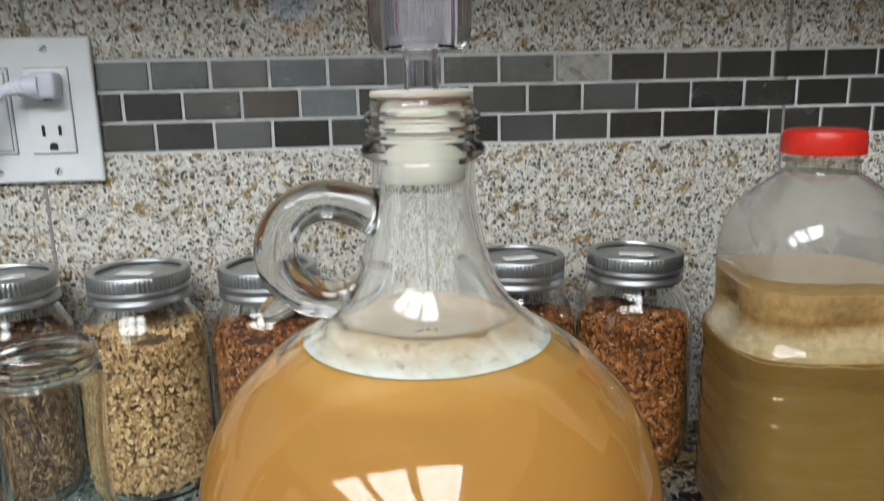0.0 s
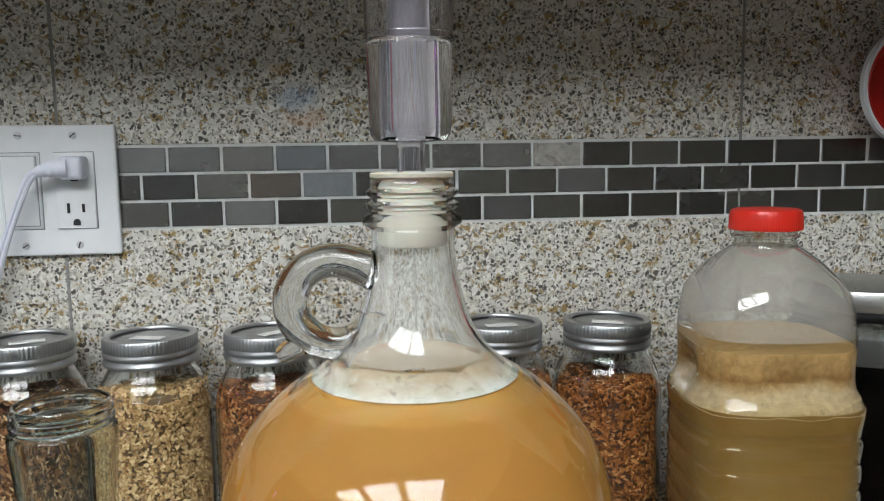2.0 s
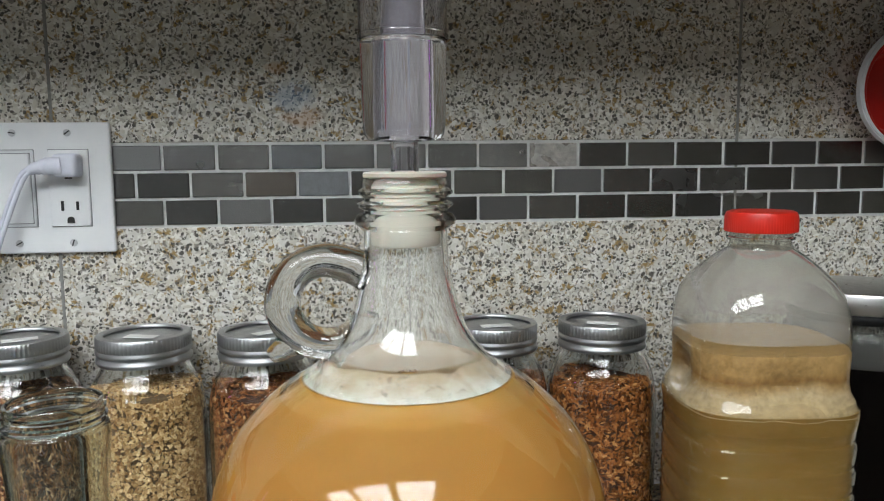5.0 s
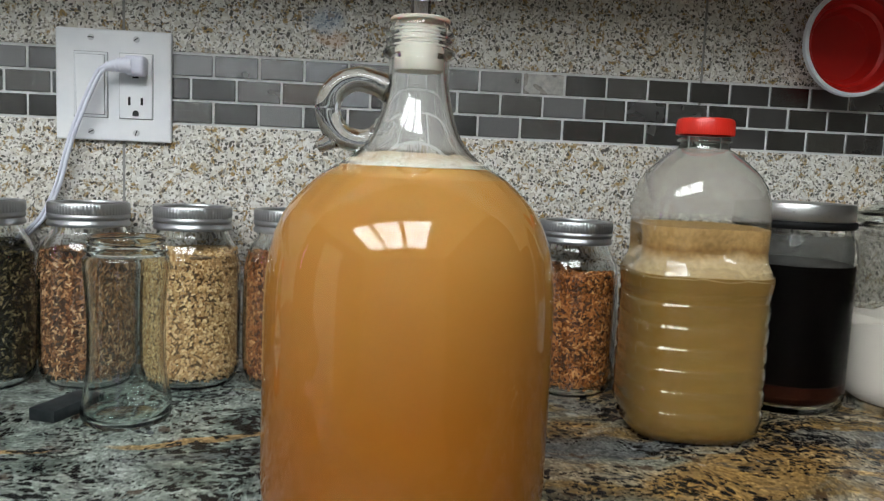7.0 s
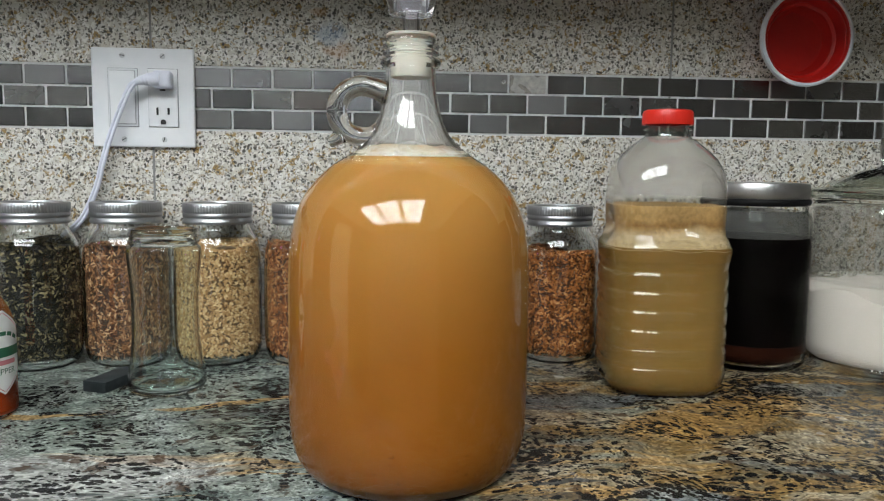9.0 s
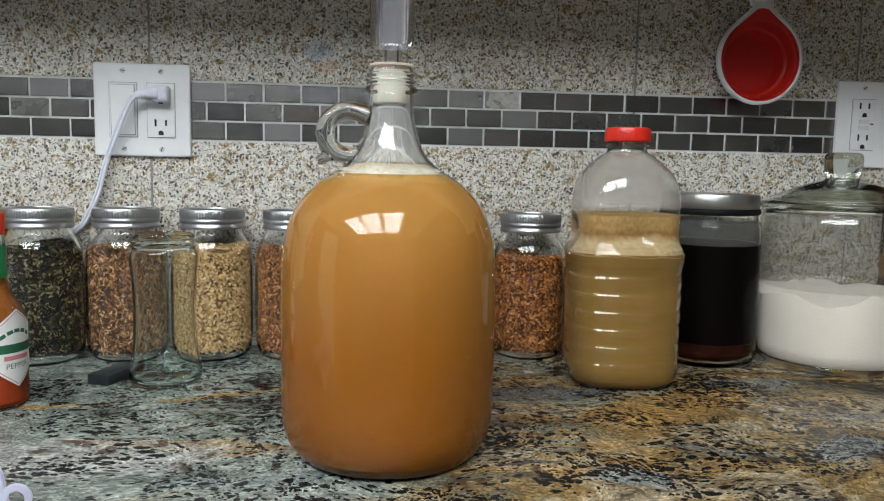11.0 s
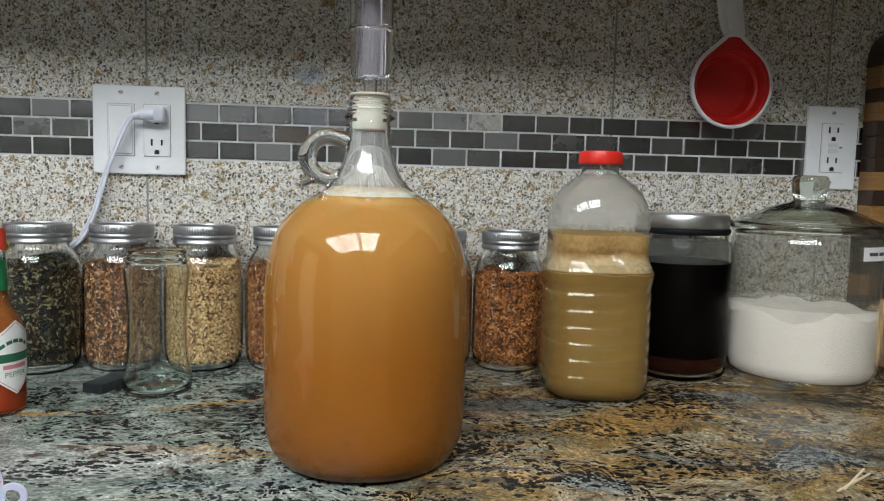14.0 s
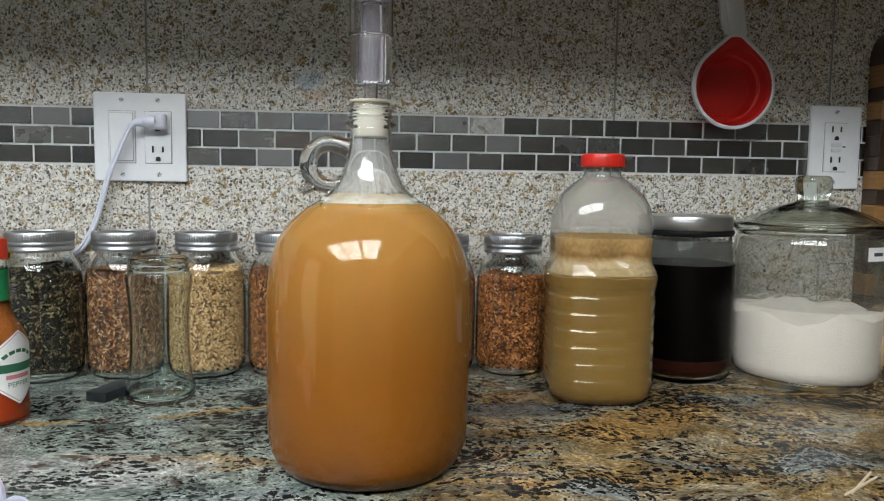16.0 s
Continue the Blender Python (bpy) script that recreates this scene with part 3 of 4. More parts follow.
finish_ring = [(0.0190, 0.2945), (0.0212, 0.2960), (0.0216, 0.2980), (0.0205, 0.2998), (0.0180, 0.3008), (0.0179, 0.3020), (0.0202, 0.3034), (0.0202, 0.3046), (0.0179, 0.3060), (0.0179, 0.3072), (0.0201, 0.3086), (0.0201, 0.3098), (0.0179, 0.3112), (0.0178, 0.3140), (0.0170, 0.3150)]
inner = [(max(r - (0.0030 if z < 0.225 else 0.0024), 0.0152), z + (0.004 if z < 0.01 else 0.0)) for r, z in outer[::-1]]
shell = [(0.0, 0.005), (0.05, 0.004), (0.060, 0.0008)] + outer + finish_ring + [(0.0156, 0.3150), (0.0152, 0.3140)] + inner + [(0.0, 0.0105)]
clear(part("glass_body", lathe(shell, 128), M_GLASS, jug))
# added ring whose dark tint stands for the contact shade at the base
part("contact_ring", lathe([(0.0615, -0.0001), (0.0668, -0.0001), (0.0745, 0.0032), (0.0725, 0.0040), (0.0615, 0.0012)], 96, loop=True), M_CONTACT_DARK, jug, "dark ring added where the jug meets the granite")
loop = [(-0.0342 + 0.0185 * math.cos(radians(a)), 0, 0.2630 + 0.0180 * math.sin(radians(a))) for a in range(70, 316, 22)]
bm = tube([(-0.0160, 0, 0.2750), (-0.0205, 0, 0.2775)] + loop + [(-0.0190, 0, 0.2530), (-0.0180, 0, 0.2580)], [0.0085, 0.0076, 0.0073, 0.0075, 0.0077, 0.0076, 0.0072, 0.0066, 0.0064, 0.0066], 20, 72)
tube([(-0.0440, 0, 0.2480), (-0.0500, 0, 0.2450), (-0.0550, 0, 0.2420), (-0.0585, 0, 0.2400)], [0.0056, 0.0054, 0.0046, 0.0034], 16, 18, bm)
tube([(-0.0470, 0, 0.2462), (-0.0400, 0, 0.2450), (-0.0330, 0, 0.2420), (-0.0265, 0, 0.2385)], [0.0050, 0.0054, 0.0056, 0.0056], 16, 18, bm)
handle = clear(part("ring_handle", bm, M_GLASS, jug))
fuse = handle.modifiers.new("fuse", "REMESH")
fuse.mode, fuse.voxel_size, fuse.use_smooth_shade = "VOXEL", 0.0007, True
soften = handle.modifiers.new("soften", "SMOOTH")
soften.iterations, soften.factor = 8, 0.5
mist = [(r - 0.0030, z) for r, z in outer if 0.2385 < z < 0.2860]
clear(part("mist", lathe(mist, 72), M_MIST, jug, "grey mist inside the neck"))

fill = [(r - 0.0026, z + (0.0036 if z < 0.01 else 0)) for r, z in outer if z < 0.2298]
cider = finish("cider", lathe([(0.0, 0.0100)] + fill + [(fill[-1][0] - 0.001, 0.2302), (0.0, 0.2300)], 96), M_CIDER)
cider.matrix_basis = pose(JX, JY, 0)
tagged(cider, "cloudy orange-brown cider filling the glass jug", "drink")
bm = bmesh.new()
rings = []
for i, (f, dz) in enumerate(((1.0, 0.0), (1.0, 0.0070), (0.95, 0.0078), (0.88, 0.0060), (0.74, 0.0036), (0.50, 0.0020), (0.10, 0.0012), (0.10, 0.0))):
    ring = []
    for k in range(96):
        a = 2 * math.pi * k / 96
        lump = noise.noise(Vector((math.cos(a) * 3 + i, math.sin(a) * 3, i * 0.7)))
        z = 0.2304 + dz * (1 + 0.25 * lump if 0 < i < 7 else 1)
        edge = 0.0512 - 0.0028 - (z - 0.2275) * 1.45
        r = edge * (f + (0.05 * lump if 3 < i else 0.0))
        ring.append(bm.verts.new((r * math.cos(a), r * math.sin(a), z)))
    rings.append(ring)
for lo, hi in zip(rings, rings[1:] + rings[:1]):
    for k in range(96):
        bm.faces.new((lo[k], lo[(k + 1) % 96], hi[(k + 1) % 96], hi[k]))
foam = finish("foam", bm, M_FOAM)
foam.matrix_basis = pose(JX, JY, 0)
tagged(foam, "thin ring of white foam floating on the cider", "foam")

bung = empty("rubber_bung", JX, JY, 0.287, "cream silicone bung pressed into the jug's mouth", "stopper")
part("plug", lathe([(0.0, 0.0), (0.0138, 0.0), (0.0146, 0.001), (0.0148, 0.0150), (0.0127, 0.0156), (0.0127, 0.0168), (0.0148, 0.0175), (0.0148, 0.0202), (0.0127, 0.0208), (0.0127, 0.0219), (0.0148, 0.0226), (0.0148, 0.0248), (0.0128, 0.0254), (0.0128, 0.0266), (0.0150, 0.0270), (0.0150, 0.0282), (0.0172, 0.0284), (0.0177, 0.0288), (0.0177, 0.0302), (0.0170, 0.0308), (0.0150, 0.0310), (0.0062, 0.0306), (0.0062, 0.004), (0.0, 0.004)], 64), M_BUNG, bung)

lock = empty("airlock", JX, JY, 0.295, "clear plastic airlock half filled with water", "airlock", turn=0)
clear(part("chamber", lathe([(0.0182, 0.0766), (0.0190, 0.0768), (0.0190, 0.0788), (0.0184, 0.0792), (0.0187, 0.1130), (0.0177, 0.1130), (0.0173, 0.0792), (0.0172, 0.0766)], 64, loop=True), M_CLEAR, lock))
clear(part("stem", lathe([(0.0058, 0.003), (0.0060, 0.0350), (0.0042, 0.0350), (0.0042, 0.003)], 32, loop=True), M_CLEAR, lock))
clear(part("inner_tube", lathe([(0.0050, 0.038), (0.0046, 0.098), (0.0036, 0.098), (0.0040, 0.038)], 32, loop=True), M_MILKY, lock))
clear(part("float_cup", lathe([(0.0098, 0.0385), (0.0092, 0.104), (0.0, 0.107), (0.0, 0.1058), (0.0084, 0.103), (0.0090, 0.0385)], 40), M_CLEAR, lock))
cap_shape = lambda a, r, z: r + (0.0003 if r > 0.02 and int(a * 57.3 / 4.5) % 2 else 0.0)
part("cap", lathe([(0.0, 0.1150), (0.0186, 0.1150), (0.0190, 0.1085), (0.0206, 0.1085), (0.0212, 0.1100), (0.0214, 0.1190), (0.0204, 0.1206), (0.006, 0.1212), (0.0, 0.1212)], 80, cap_shape), material("milky_cap", (0.70, 0.70, 0.78), 0.35, Transmission_Weight=0.35), lock, "milky white snap cap")
water = finish("water", lathe([(0.0, 0.0352), (0.0062, 0.0352), (0.0150, 0.0360), (0.0168, 0.0385), (0.0174, 0.0430), (0.0181, 0.0755), (0.0178, 0.0764), (0.0160, 0.0758), (0.0, 0.0757)], 64), M_WATER)
water.matrix_basis = pose(JX, JY, 0.295)
clear(water)
tagged(water, "clear water standing in the airlock", "water")


# ---------------------------------------------------------------- mason jars
JAR_OUT = [(0.034, 0.0), (0.0405, 0.003), (0.0452, 0.011), (0.0474, 0.024), (0.0480, 0.045), (0.0480, 0.085), (0.0477, 0.112), (0.0462, 0.128), (0.0425, 0.141), (0.0375, 0.1495), (0.0352, 0.1545), (0.0345, 0.163)]


def mason_jar(x, y, z):
    jar = empty("mason_jar", x, y, z, "glass mason jar with a silver knurled screw band, filled", "jar", "mason jars along the wall")
    out = smooth_profile(JAR_OUT, 44)
    inn = [(r - 0.0032, h + (0.005 if h < 0.01 else 0)) for r, h in out[::-1]]
    clear(part("glass_body", lathe([(0.0, 0.004), (0.03, 0.001)] + out + [(0.0345, 0.172), (0.0315, 0.172)] + inn + [(0.0, 0.009)], 72), M_GLASS, jar))
    knurl = lambda a, r, h: r + (0.00032 * math.cos(a * 72) if 0.1715 < h < 0.1805 and r > 0.0372 else 0.0)
    prof = [(0.0358, 0.1585), (0.0378, 0.1588), (0.0386, 0.1602), (0.0384, 0.1622), (0.0371, 0.1640), (0.0371, 0.1655), (0.0383, 0.1668), (0.0385, 0.1690), (0.0376, 0.1704), (0.0376, 0.1712), (0.0381, 0.1720), (0.0381, 0.1800), (0.0373, 0.1816), (0.0345, 0.1820), (0.0318, 0.1816), (0.0312, 0.1806), (0.0312, 0.1796), (0.0352, 0.1796), (0.0358, 0.1760)]
    part("screw_band", lathe(prof, 288, knurl, loop=True), M_TIN, jar, "silver screw band with a knurled edge")
    lid = part("lid_disc", lathe([(0.0, 0.1786), (0.022, 0.1786), (0.0245, 0.1792), (0.0268, 0.1784), (0.034, 0.1790), (0.034, 0.1735), (0.0, 0.1735)], 56), M_TIN_LID, jar, "flat tin lid")
    sticker = part("paper_label", block(0.027, 0.011, 0.0004, (0.001, -0.006, 0.1796)), M_PAPER, jar, "small white paper sticker")
    sticker.parent = lid
    return jar


def heap(name, x, y, z, r, h0, h1, mat, core, label, count, size, category="dry goods", lumpy=0.004, seed=1):
    """A jarful of loose bits: a lumpy core, and single bits all over its outside and top."""
    rng = np.random.default_rng(seed)
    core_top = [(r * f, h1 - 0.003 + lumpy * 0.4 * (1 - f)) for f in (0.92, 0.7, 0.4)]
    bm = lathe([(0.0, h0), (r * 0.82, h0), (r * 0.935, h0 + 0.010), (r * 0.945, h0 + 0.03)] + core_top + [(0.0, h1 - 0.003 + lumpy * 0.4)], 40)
    me0 = bpy.data.meshes.new("core")
    bm.to_mesh(me0)
    bm.free()
    nv0 = len(me0.vertices)
    v0 = np.empty(nv0 * 3)
    me0.vertices.foreach_get("co", v0)
    faces = [tuple(p.vertices) for p in me0.polygons]
    n_core = len(faces)
    bpy.data.meshes.remove(me0)
    side = int(count * 0.86)
    a = rng.uniform(0, 2 * math.pi, count)
    hh = rng.uniform(h0 + 0.002, h1, count)
    rr = (r - rng.uniform(0.0002, 0.0028, count)) * np.where(hh < h0 + 0.012, 0.885 + (hh - h0) * 9.5, 1.0)
    top = np.arange(count) >= side
    rr = np.where(top, r * np.sqrt(rng.uniform(0, 0.93, count)), rr)
    wave = lumpy * (np.sin(a * 2 + seed) + np.sin(a * 3 + 2.1 * seed) * 0.6)
    hh = np.where(top, h1 + wave * (rr / r), np.minimum(hh, h1 + wave))
    centre = np.stack([rr * np.cos(a), rr * np.sin(a), hh], 1)
    n = np.where(top[:, None], np.array([0, 0, 1.0]), np.stack([np.cos(a), np.sin(a), 0 * a], 1))
    n = n + rng.normal(0, 0.35, (count, 3))
    n /= np.linalg.norm(n, axis=1, keepdims=True)
    t = rng.normal(0, 1, (count, 3))
    t -= (t * n).sum(1, keepdims=True) * n
    t /= np.linalg.norm(t, axis=1, keepdims=True)
    b = np.cross(n, t)
    grow = rng.uniform(0.6, 1.35, (count, 1))
    length, width, thick = (np.array(size)[:, None, None] * 1.08 * grow * rng.uniform(0.75, 1.25, (3, count, 1)))
    # a bit: eight corners of a chipped lozenge
    unit = np.array([(-1, 0, 0), (-0.45, 0.72, 0.60), (-0.45, -0.72, 0.60), (0.5, 0.58, 0.75), (0.5, -0.58, 0.75), (1, 0, 0), (0, 0.5, -0.9), (0, -0.5, -0.9)])
    tri = [(0, 2, 1), (1, 2, 3), (2, 4, 3), (3, 4, 5), (0, 1, 6), (0, 7, 2), (0, 6, 7), (1, 3, 6), (3, 5, 6), (2, 7, 4), (4, 7, 5), (5, 7, 6)]
    unit = unit[None] + rng.normal(0, 0.13, (count, 8, 3))
    verts = centre[:, None] + 0.5 * (unit[..., :1] * (t * length)[:, None] + unit[..., 1:2] * (b * width)[:, None] + unit[..., 2:] * (n * thick)[:, None])
    rad = np.linalg.norm(verts[..., :2], axis=2, keepdims=True)
    verts[..., :2] *= np.minimum(1.0, r / np.maximum(rad, 1e-6))
    verts[..., 2] = np.maximum(verts[..., 2], h0)
    verts = np.concatenate([v0.reshape(-1, 3), verts.reshape(-1, 3)])
    for k in range(count):
        o = nv0 + 8 * k
        faces += [(o + p, o + q, o + s) for p, q, s in tri]
    me = bpy.data.meshes.new(name)
    me.from_pydata(verts.tolist(), [], faces)
    me.materials.append(mat)
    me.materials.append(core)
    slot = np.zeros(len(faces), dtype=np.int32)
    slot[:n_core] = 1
    me.polygons.foreach_set("material_index", slot)
    ob = new(name, me)
    ob.matrix_basis = pose(x, y, z)
    return tagged(ob, label, category, "", "stuff")


# core colours are darkened to stand for the shade between the bits
shaded_core = lambda name, c: mottled("shaded_core_" + name, tuple(v * 0.5 for v in c), c, 350, 0.9)
K_HERB, K_BARK, K_OATS, K_RED = shaded_core("herb", (0.006, 0.005, 0.003)), shaded_core("bark", (0.06, 0.027, 0.012)), shaded_core("grain", (0.13, 0.078, 0.030)), shaded_core("chips", (0.07, 0.024, 0.009))
G_HERB = grains("dark_herb", [(0.0, (0.003, 0.0026, 0.0015)), (0.45, (0.013, 0.011, 0.005)), (0.68, (0.072, 0.060, 0.030)), (1.0, (0.24, 0.20, 0.105))])
G_BARK = grains("brown_bark", [(0.0, (0.039, 0.0156, 0.0078)), (0.45, (0.169, 0.078, 0.0338)), (0.8, (0.325, 0.1625, 0.0715)), (1.0, (0.585, 0.39, 0.221))])
G_OATS = grains("golden_grain", [(0.0, (0.234, 0.13, 0.0494)), (0.5, (0.416, 0.2665, 0.1196)), (1.0, (0.624, 0.455, 0.247))])
G_RED = grains("red_chips", [(0.0, (0.06, 0.0192, 0.0072)), (0.5, (0.204, 0.0744, 0.024)), (0.85, (0.312, 0.132, 0.048)), (1.0, (0.504, 0.288, 0.132))])
G_RUST = grains("rust_chips", [(0.0, (0.05, 0.015, 0.005)), (0.5, (0.2125, 0.0725, 0.0175)), (0.85, (0.3125, 0.1225, 0.0338)), (1.0, (0.45, 0.225, 0.0875))])

first_jar = mason_jar(-0.350, -0.078, 0)
JARS = [(-0.350, -0.078, "dried_herbs", G_HERB, K_HERB, "dark green-brown dried herb bits in a mason jar", 0.136, 3600, (0.0058, 0.0026, 0.0014)),
        (-0.256, -0.060, "bark_bits", G_BARK, K_BARK, "brown shredded bark bits in a mason jar", 0.134, 5000, (0.0060, 0.0020, 0.0015)),
        (-0.155, -0.060, "crushed_grain", G_OATS, K_OATS, "pale golden crushed grain in a mason jar", 0.136, 7000, (0.0037, 0.0027, 0.0028)),
        (-0.056, -0.060, "reddish_chips", G_RED, K_RED, "reddish-brown coarse chips in a mason jar", 0.133, 5200, (0.0050, 0.0026, 0.0022)),
        (0.142, -0.060, "reddish_chips", G_RED, K_RED, "reddish-brown coarse chips in a mason jar", 0.130, 4800, (0.0050, 0.0026, 0.0022)),
        (0.239, -0.062, "rust_chips", G_RUST, K_RED, "rust-brown flat wood chips in a mason jar", 0.126, 5600, (0.0050, 0.0026, 0.0022))]
for k, (x, y, name, mat, core, label, h1, count, size) in enumerate(JARS):
    if k:
        copy_thing(first_jar, pose(x, y, 0, 0, 0, (0, 25, -14, 40, 8, -20)[k]))
    else:
        first_jar.matrix_basis = pose(x, y, 0)
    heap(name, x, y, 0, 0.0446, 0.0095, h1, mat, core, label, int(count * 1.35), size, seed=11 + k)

# ---------------------------------------------------------------- the empty tall jar, the stone, the sauce
tall = empty("tall_jar", -0.183, -0.179, 0, "empty tall clear glass jar without a lid", "jar")
out = smooth_profile([(0.0310, 0.0), (0.0352, 0.0020), (0.0374, 0.0075), (0.0372, 0.0180), (0.0345, 0.0330), (0.0325, 0.0520), (0.0320, 0.0750), (0.0325, 0.1000), (0.0342, 0.1220), (0.0354, 0.1350), (0.0348, 0.1425), (0.0325, 0.1455)], 60)
thread = [(0.0322, 0.1470), (0.0338, 0.1485), (0.0338, 0.1500), (0.0320, 0.1512), (0.0320, 0.1535), (0.0332, 0.1548), (0.0332, 0.1562), (0.0318, 0.1575), (0.0318, 0.1606), (0.0310, 0.1618), (0.0296, 0.1618), (0.0290, 0.1606), (0.0290, 0.1480)]
inn = [(r - 0.0026, h + (0.0052 if h < 0.01 else 0)) for r, h in out[::-1]]
clear(part("glass_body", lathe([(0.0, 0.0045), (0.018, 0.0040), (0.028, 0.0006)] + out + inn + [(0.020, 0.0082), (0.0, 0.0092)], 96), M_GLASS_GREEN, tall))
clear(part("threaded_rim", lathe([(0.0318, 0.1458)] + thread + [(0.0292, 0.1460)], 96, loop=True), M_GLASS_GREEN, tall))

stone = finish("whetstone", block(0.060, 0.026, 0.011, (0, 0, 0.0055), 0.0012, 2), M_SLATE)
stone.matrix_basis = pose(-0.2405, -0.161, 0, 0, 0, 70)
tagged(stone, "small dark grey whetstone lying on the granite", "whetstone")

SX, SY = -0.323, -0.257
sauce = empty("hot_sauce_bottle", SX, SY, 0, "small glass bottle of orange-red pepper sauce", "bottle")
out = smooth_profile([(0.0240, 0.0), (0.0278, 0.0025), (0.0292, 0.0080), (0.0294, 0.0400), (0.0293, 0.0720), (0.0280, 0.0860), (0.0235, 0.0985), (0.0175, 0.1085), (0.0146, 0.1180), (0.0138, 0.1300), (0.0134, 0.1550), (0.0130, 0.1660)], 60)
inn = [(r - 0.0024, h + (0.004 if h < 0.01 else 0)) for r, h in out[::-1]]
clear(part("glass_body", lathe([(0.0, 0.002), (0.020, 0.0006)] + out + inn + [(0.0, 0.0065)], 72), M_GLASS, sauce))
part("neck_foil", lathe([(0.0146, 0.1255), (0.0143, 0.1350), (0.0141, 0.1560), (0.0138, 0.1560), (0.0140, 0.1350), (0.0143, 0.1255)], 48, loop=True), M_FOIL, sauce, "green foil neck band")
ridge = lambda a, r, z: r + (0.00025 * math.cos(a * 36) if r > 0.0128 else 0.0)
part("screw_cap", lathe([(0.0, 0.1660), (0.0134, 0.1660), (0.0136, 0.1670), (0.0135, 0.1850), (0.0126, 0.1866), (0.0, 0.1868)], 144, ridge), M_CAP_RED, sauce, "red screw cap")
turn_to = lambda x, z: (x * (1 - abs(z) / 0.0375), z)
az = radians(66)
label = part("paper_label", bent(grid_patch(0.094, 0.074, 40, 24, turn_to), 0.0294, az, 0.060, 0.00035), M_PAPER, sauce, "white diamond-shaped paper label")


def label_bar(w, h, x, z, mat, tilt=0.0):
    c, s = math.cos(tilt), math.sin(tilt)
    shape = lambda u, v: (x + u * c - v * s, z + u * s + v * c)
    ob = part("print_bar", bent(grid_patch(w, h, 12, 1, shape), 0.0294, az, 0.060, 0.0006), mat, sauce)
    ob.parent = label
    return ob


label_bar(0.050, 0.0085, 0.0, 0.0, M_INK_GREEN)
label_bar(0.026, 0.0042, 0.0, -0.009, M_INK_PINK)
for k in range(-2, 3):
    label_bar(0.0058, 0.0036, 0.0068 * k, 0.0165 - 0.0011 * k * k, M_INK_GREEN, -0.28 * k)
word = part("print_word", bent(letters("PEPPER", 0.0075), 0.0294, az, 0.060 - 0.017, 0.0006), M_INK_GREEN, sauce, "green printed word")
word.parent = label
for s in (-1, 1):
    label_bar(0.052, 0.0007, s * 0.0205, 0.0182, M_INK_PINK, -s * 0.69)
    label_bar(0.052, 0.0007, s * 0.0205, -0.0182, M_INK_PINK, s * 0.69)
fill = [(r - 0.0020, h + (0.004 if h < 0.01 else 0)) for r, h in out]
ob = finish("pepper_sauce", lathe([(0.0, 0.0066)] + [p for p in fill if p[1] < 0.074] + [(0.0, 0.0745)], 56), M_SAUCE)
ob.matrix_basis = pose(SX, SY, 0)
tagged(ob, "orange-red pepper sauce inside the small bottle", "sauce")
film = [p for p in fill if 0.0755 < p[1] < 0.150]
ob = finish("sauce_film", lathe(film + [(r - 0.0006, h) for r, h in film[::-1]], 56, loop=True), M_SAUCE_FILM)
ob.matrix_basis = pose(SX, SY, 0)
tagged(ob, "thin orange film of sauce inside the bottle's neck", "sauce")

# ---------------------------------------------------------------- the oil bottle
oil = empty("oil_bottle", -0.462, -0.062, 0, "glass bottle of yellow oil with a black label", "bottle")
out = smooth_profile([(0.033, 0.0), (0.0375, 0.004), (0.039, 0.015), (0.039, 0.10), (0.039, 0.175), (0.037, 0.198), (0.031, 0.218), (0.020, 0.234), (0.0145, 0.246), (0.0135, 0.275)], 40)
inn = [(r - 0.003, h + (0.004 if h < 0.01 else 0)) for r, h in out[::-1]]
clear(part("glass_body", lathe([(0.0, 0.003), (0.03, 0.0008)] + out + inn + [(0.0, 0.008)], 64), M_GLASS, oil))
part("wrap_label", lathe([(0.0394, 0.035), (0.0394, 0.135), (0.0391, 0.135), (0.0391, 0.035)], 64, loop=True), M_LABEL_BLACK, oil, "black wrap-around label")
part("cap", lathe([(0.0, 0.274), (0.0152, 0.274), (0.0155, 0.276), (0.0155, 0.296), (0.0145, 0.298), (0.0, 0.298)], 48), M_LABEL_BLACK, oil)
fill = [(r - 0.0026, h + (0.004 if h < 0.01 else 0)) for r, h in out if h < 0.205]
ob = finish("yellow_oil", lathe([(0.0, 0.0082)] + fill + [(0.0, fill[-1][1] + 0.0004)], 56), M_OIL)
ob.matrix_basis = pose(-0.462, -0.062, 0)
tagged(ob, "clear yellow cooking oil inside the bottle", "oil")

# ---------------------------------------------------------------- the juice bottle with brew
BX, BY = 0.319, -0.182
juice = empty("juice_bottle", BX, BY, 0, "hazy plastic juice bottle with a red cap, reused for brew", "bottle", turn=-6)


def squarish(a, r, z):
    """Round at the neck, a rounded square below, with finger dents at the waist."""
    k = min(1.0, max(0.0, (0.259 - z) / 0.05))
    e = 2.0 + 1.3 * k
    q = (abs(math.cos(a)) ** e + abs(math.sin(a)) ** e) ** (-1 / e)
    q = r * (1 + (q - 1) * 0.92) * (1 - 0.062 * k)
    dent = math.exp(-((z - 0.171) / 0.010) ** 2)
    return q - 0.0085 * dent * max(0.0, math.cos(4 * a)) ** 0.8


raw = [(0.0455, 0.0), (0.0560, 0.003), (0.0632, 0.011), (0.0660, 0.022)]
z = 0.0105
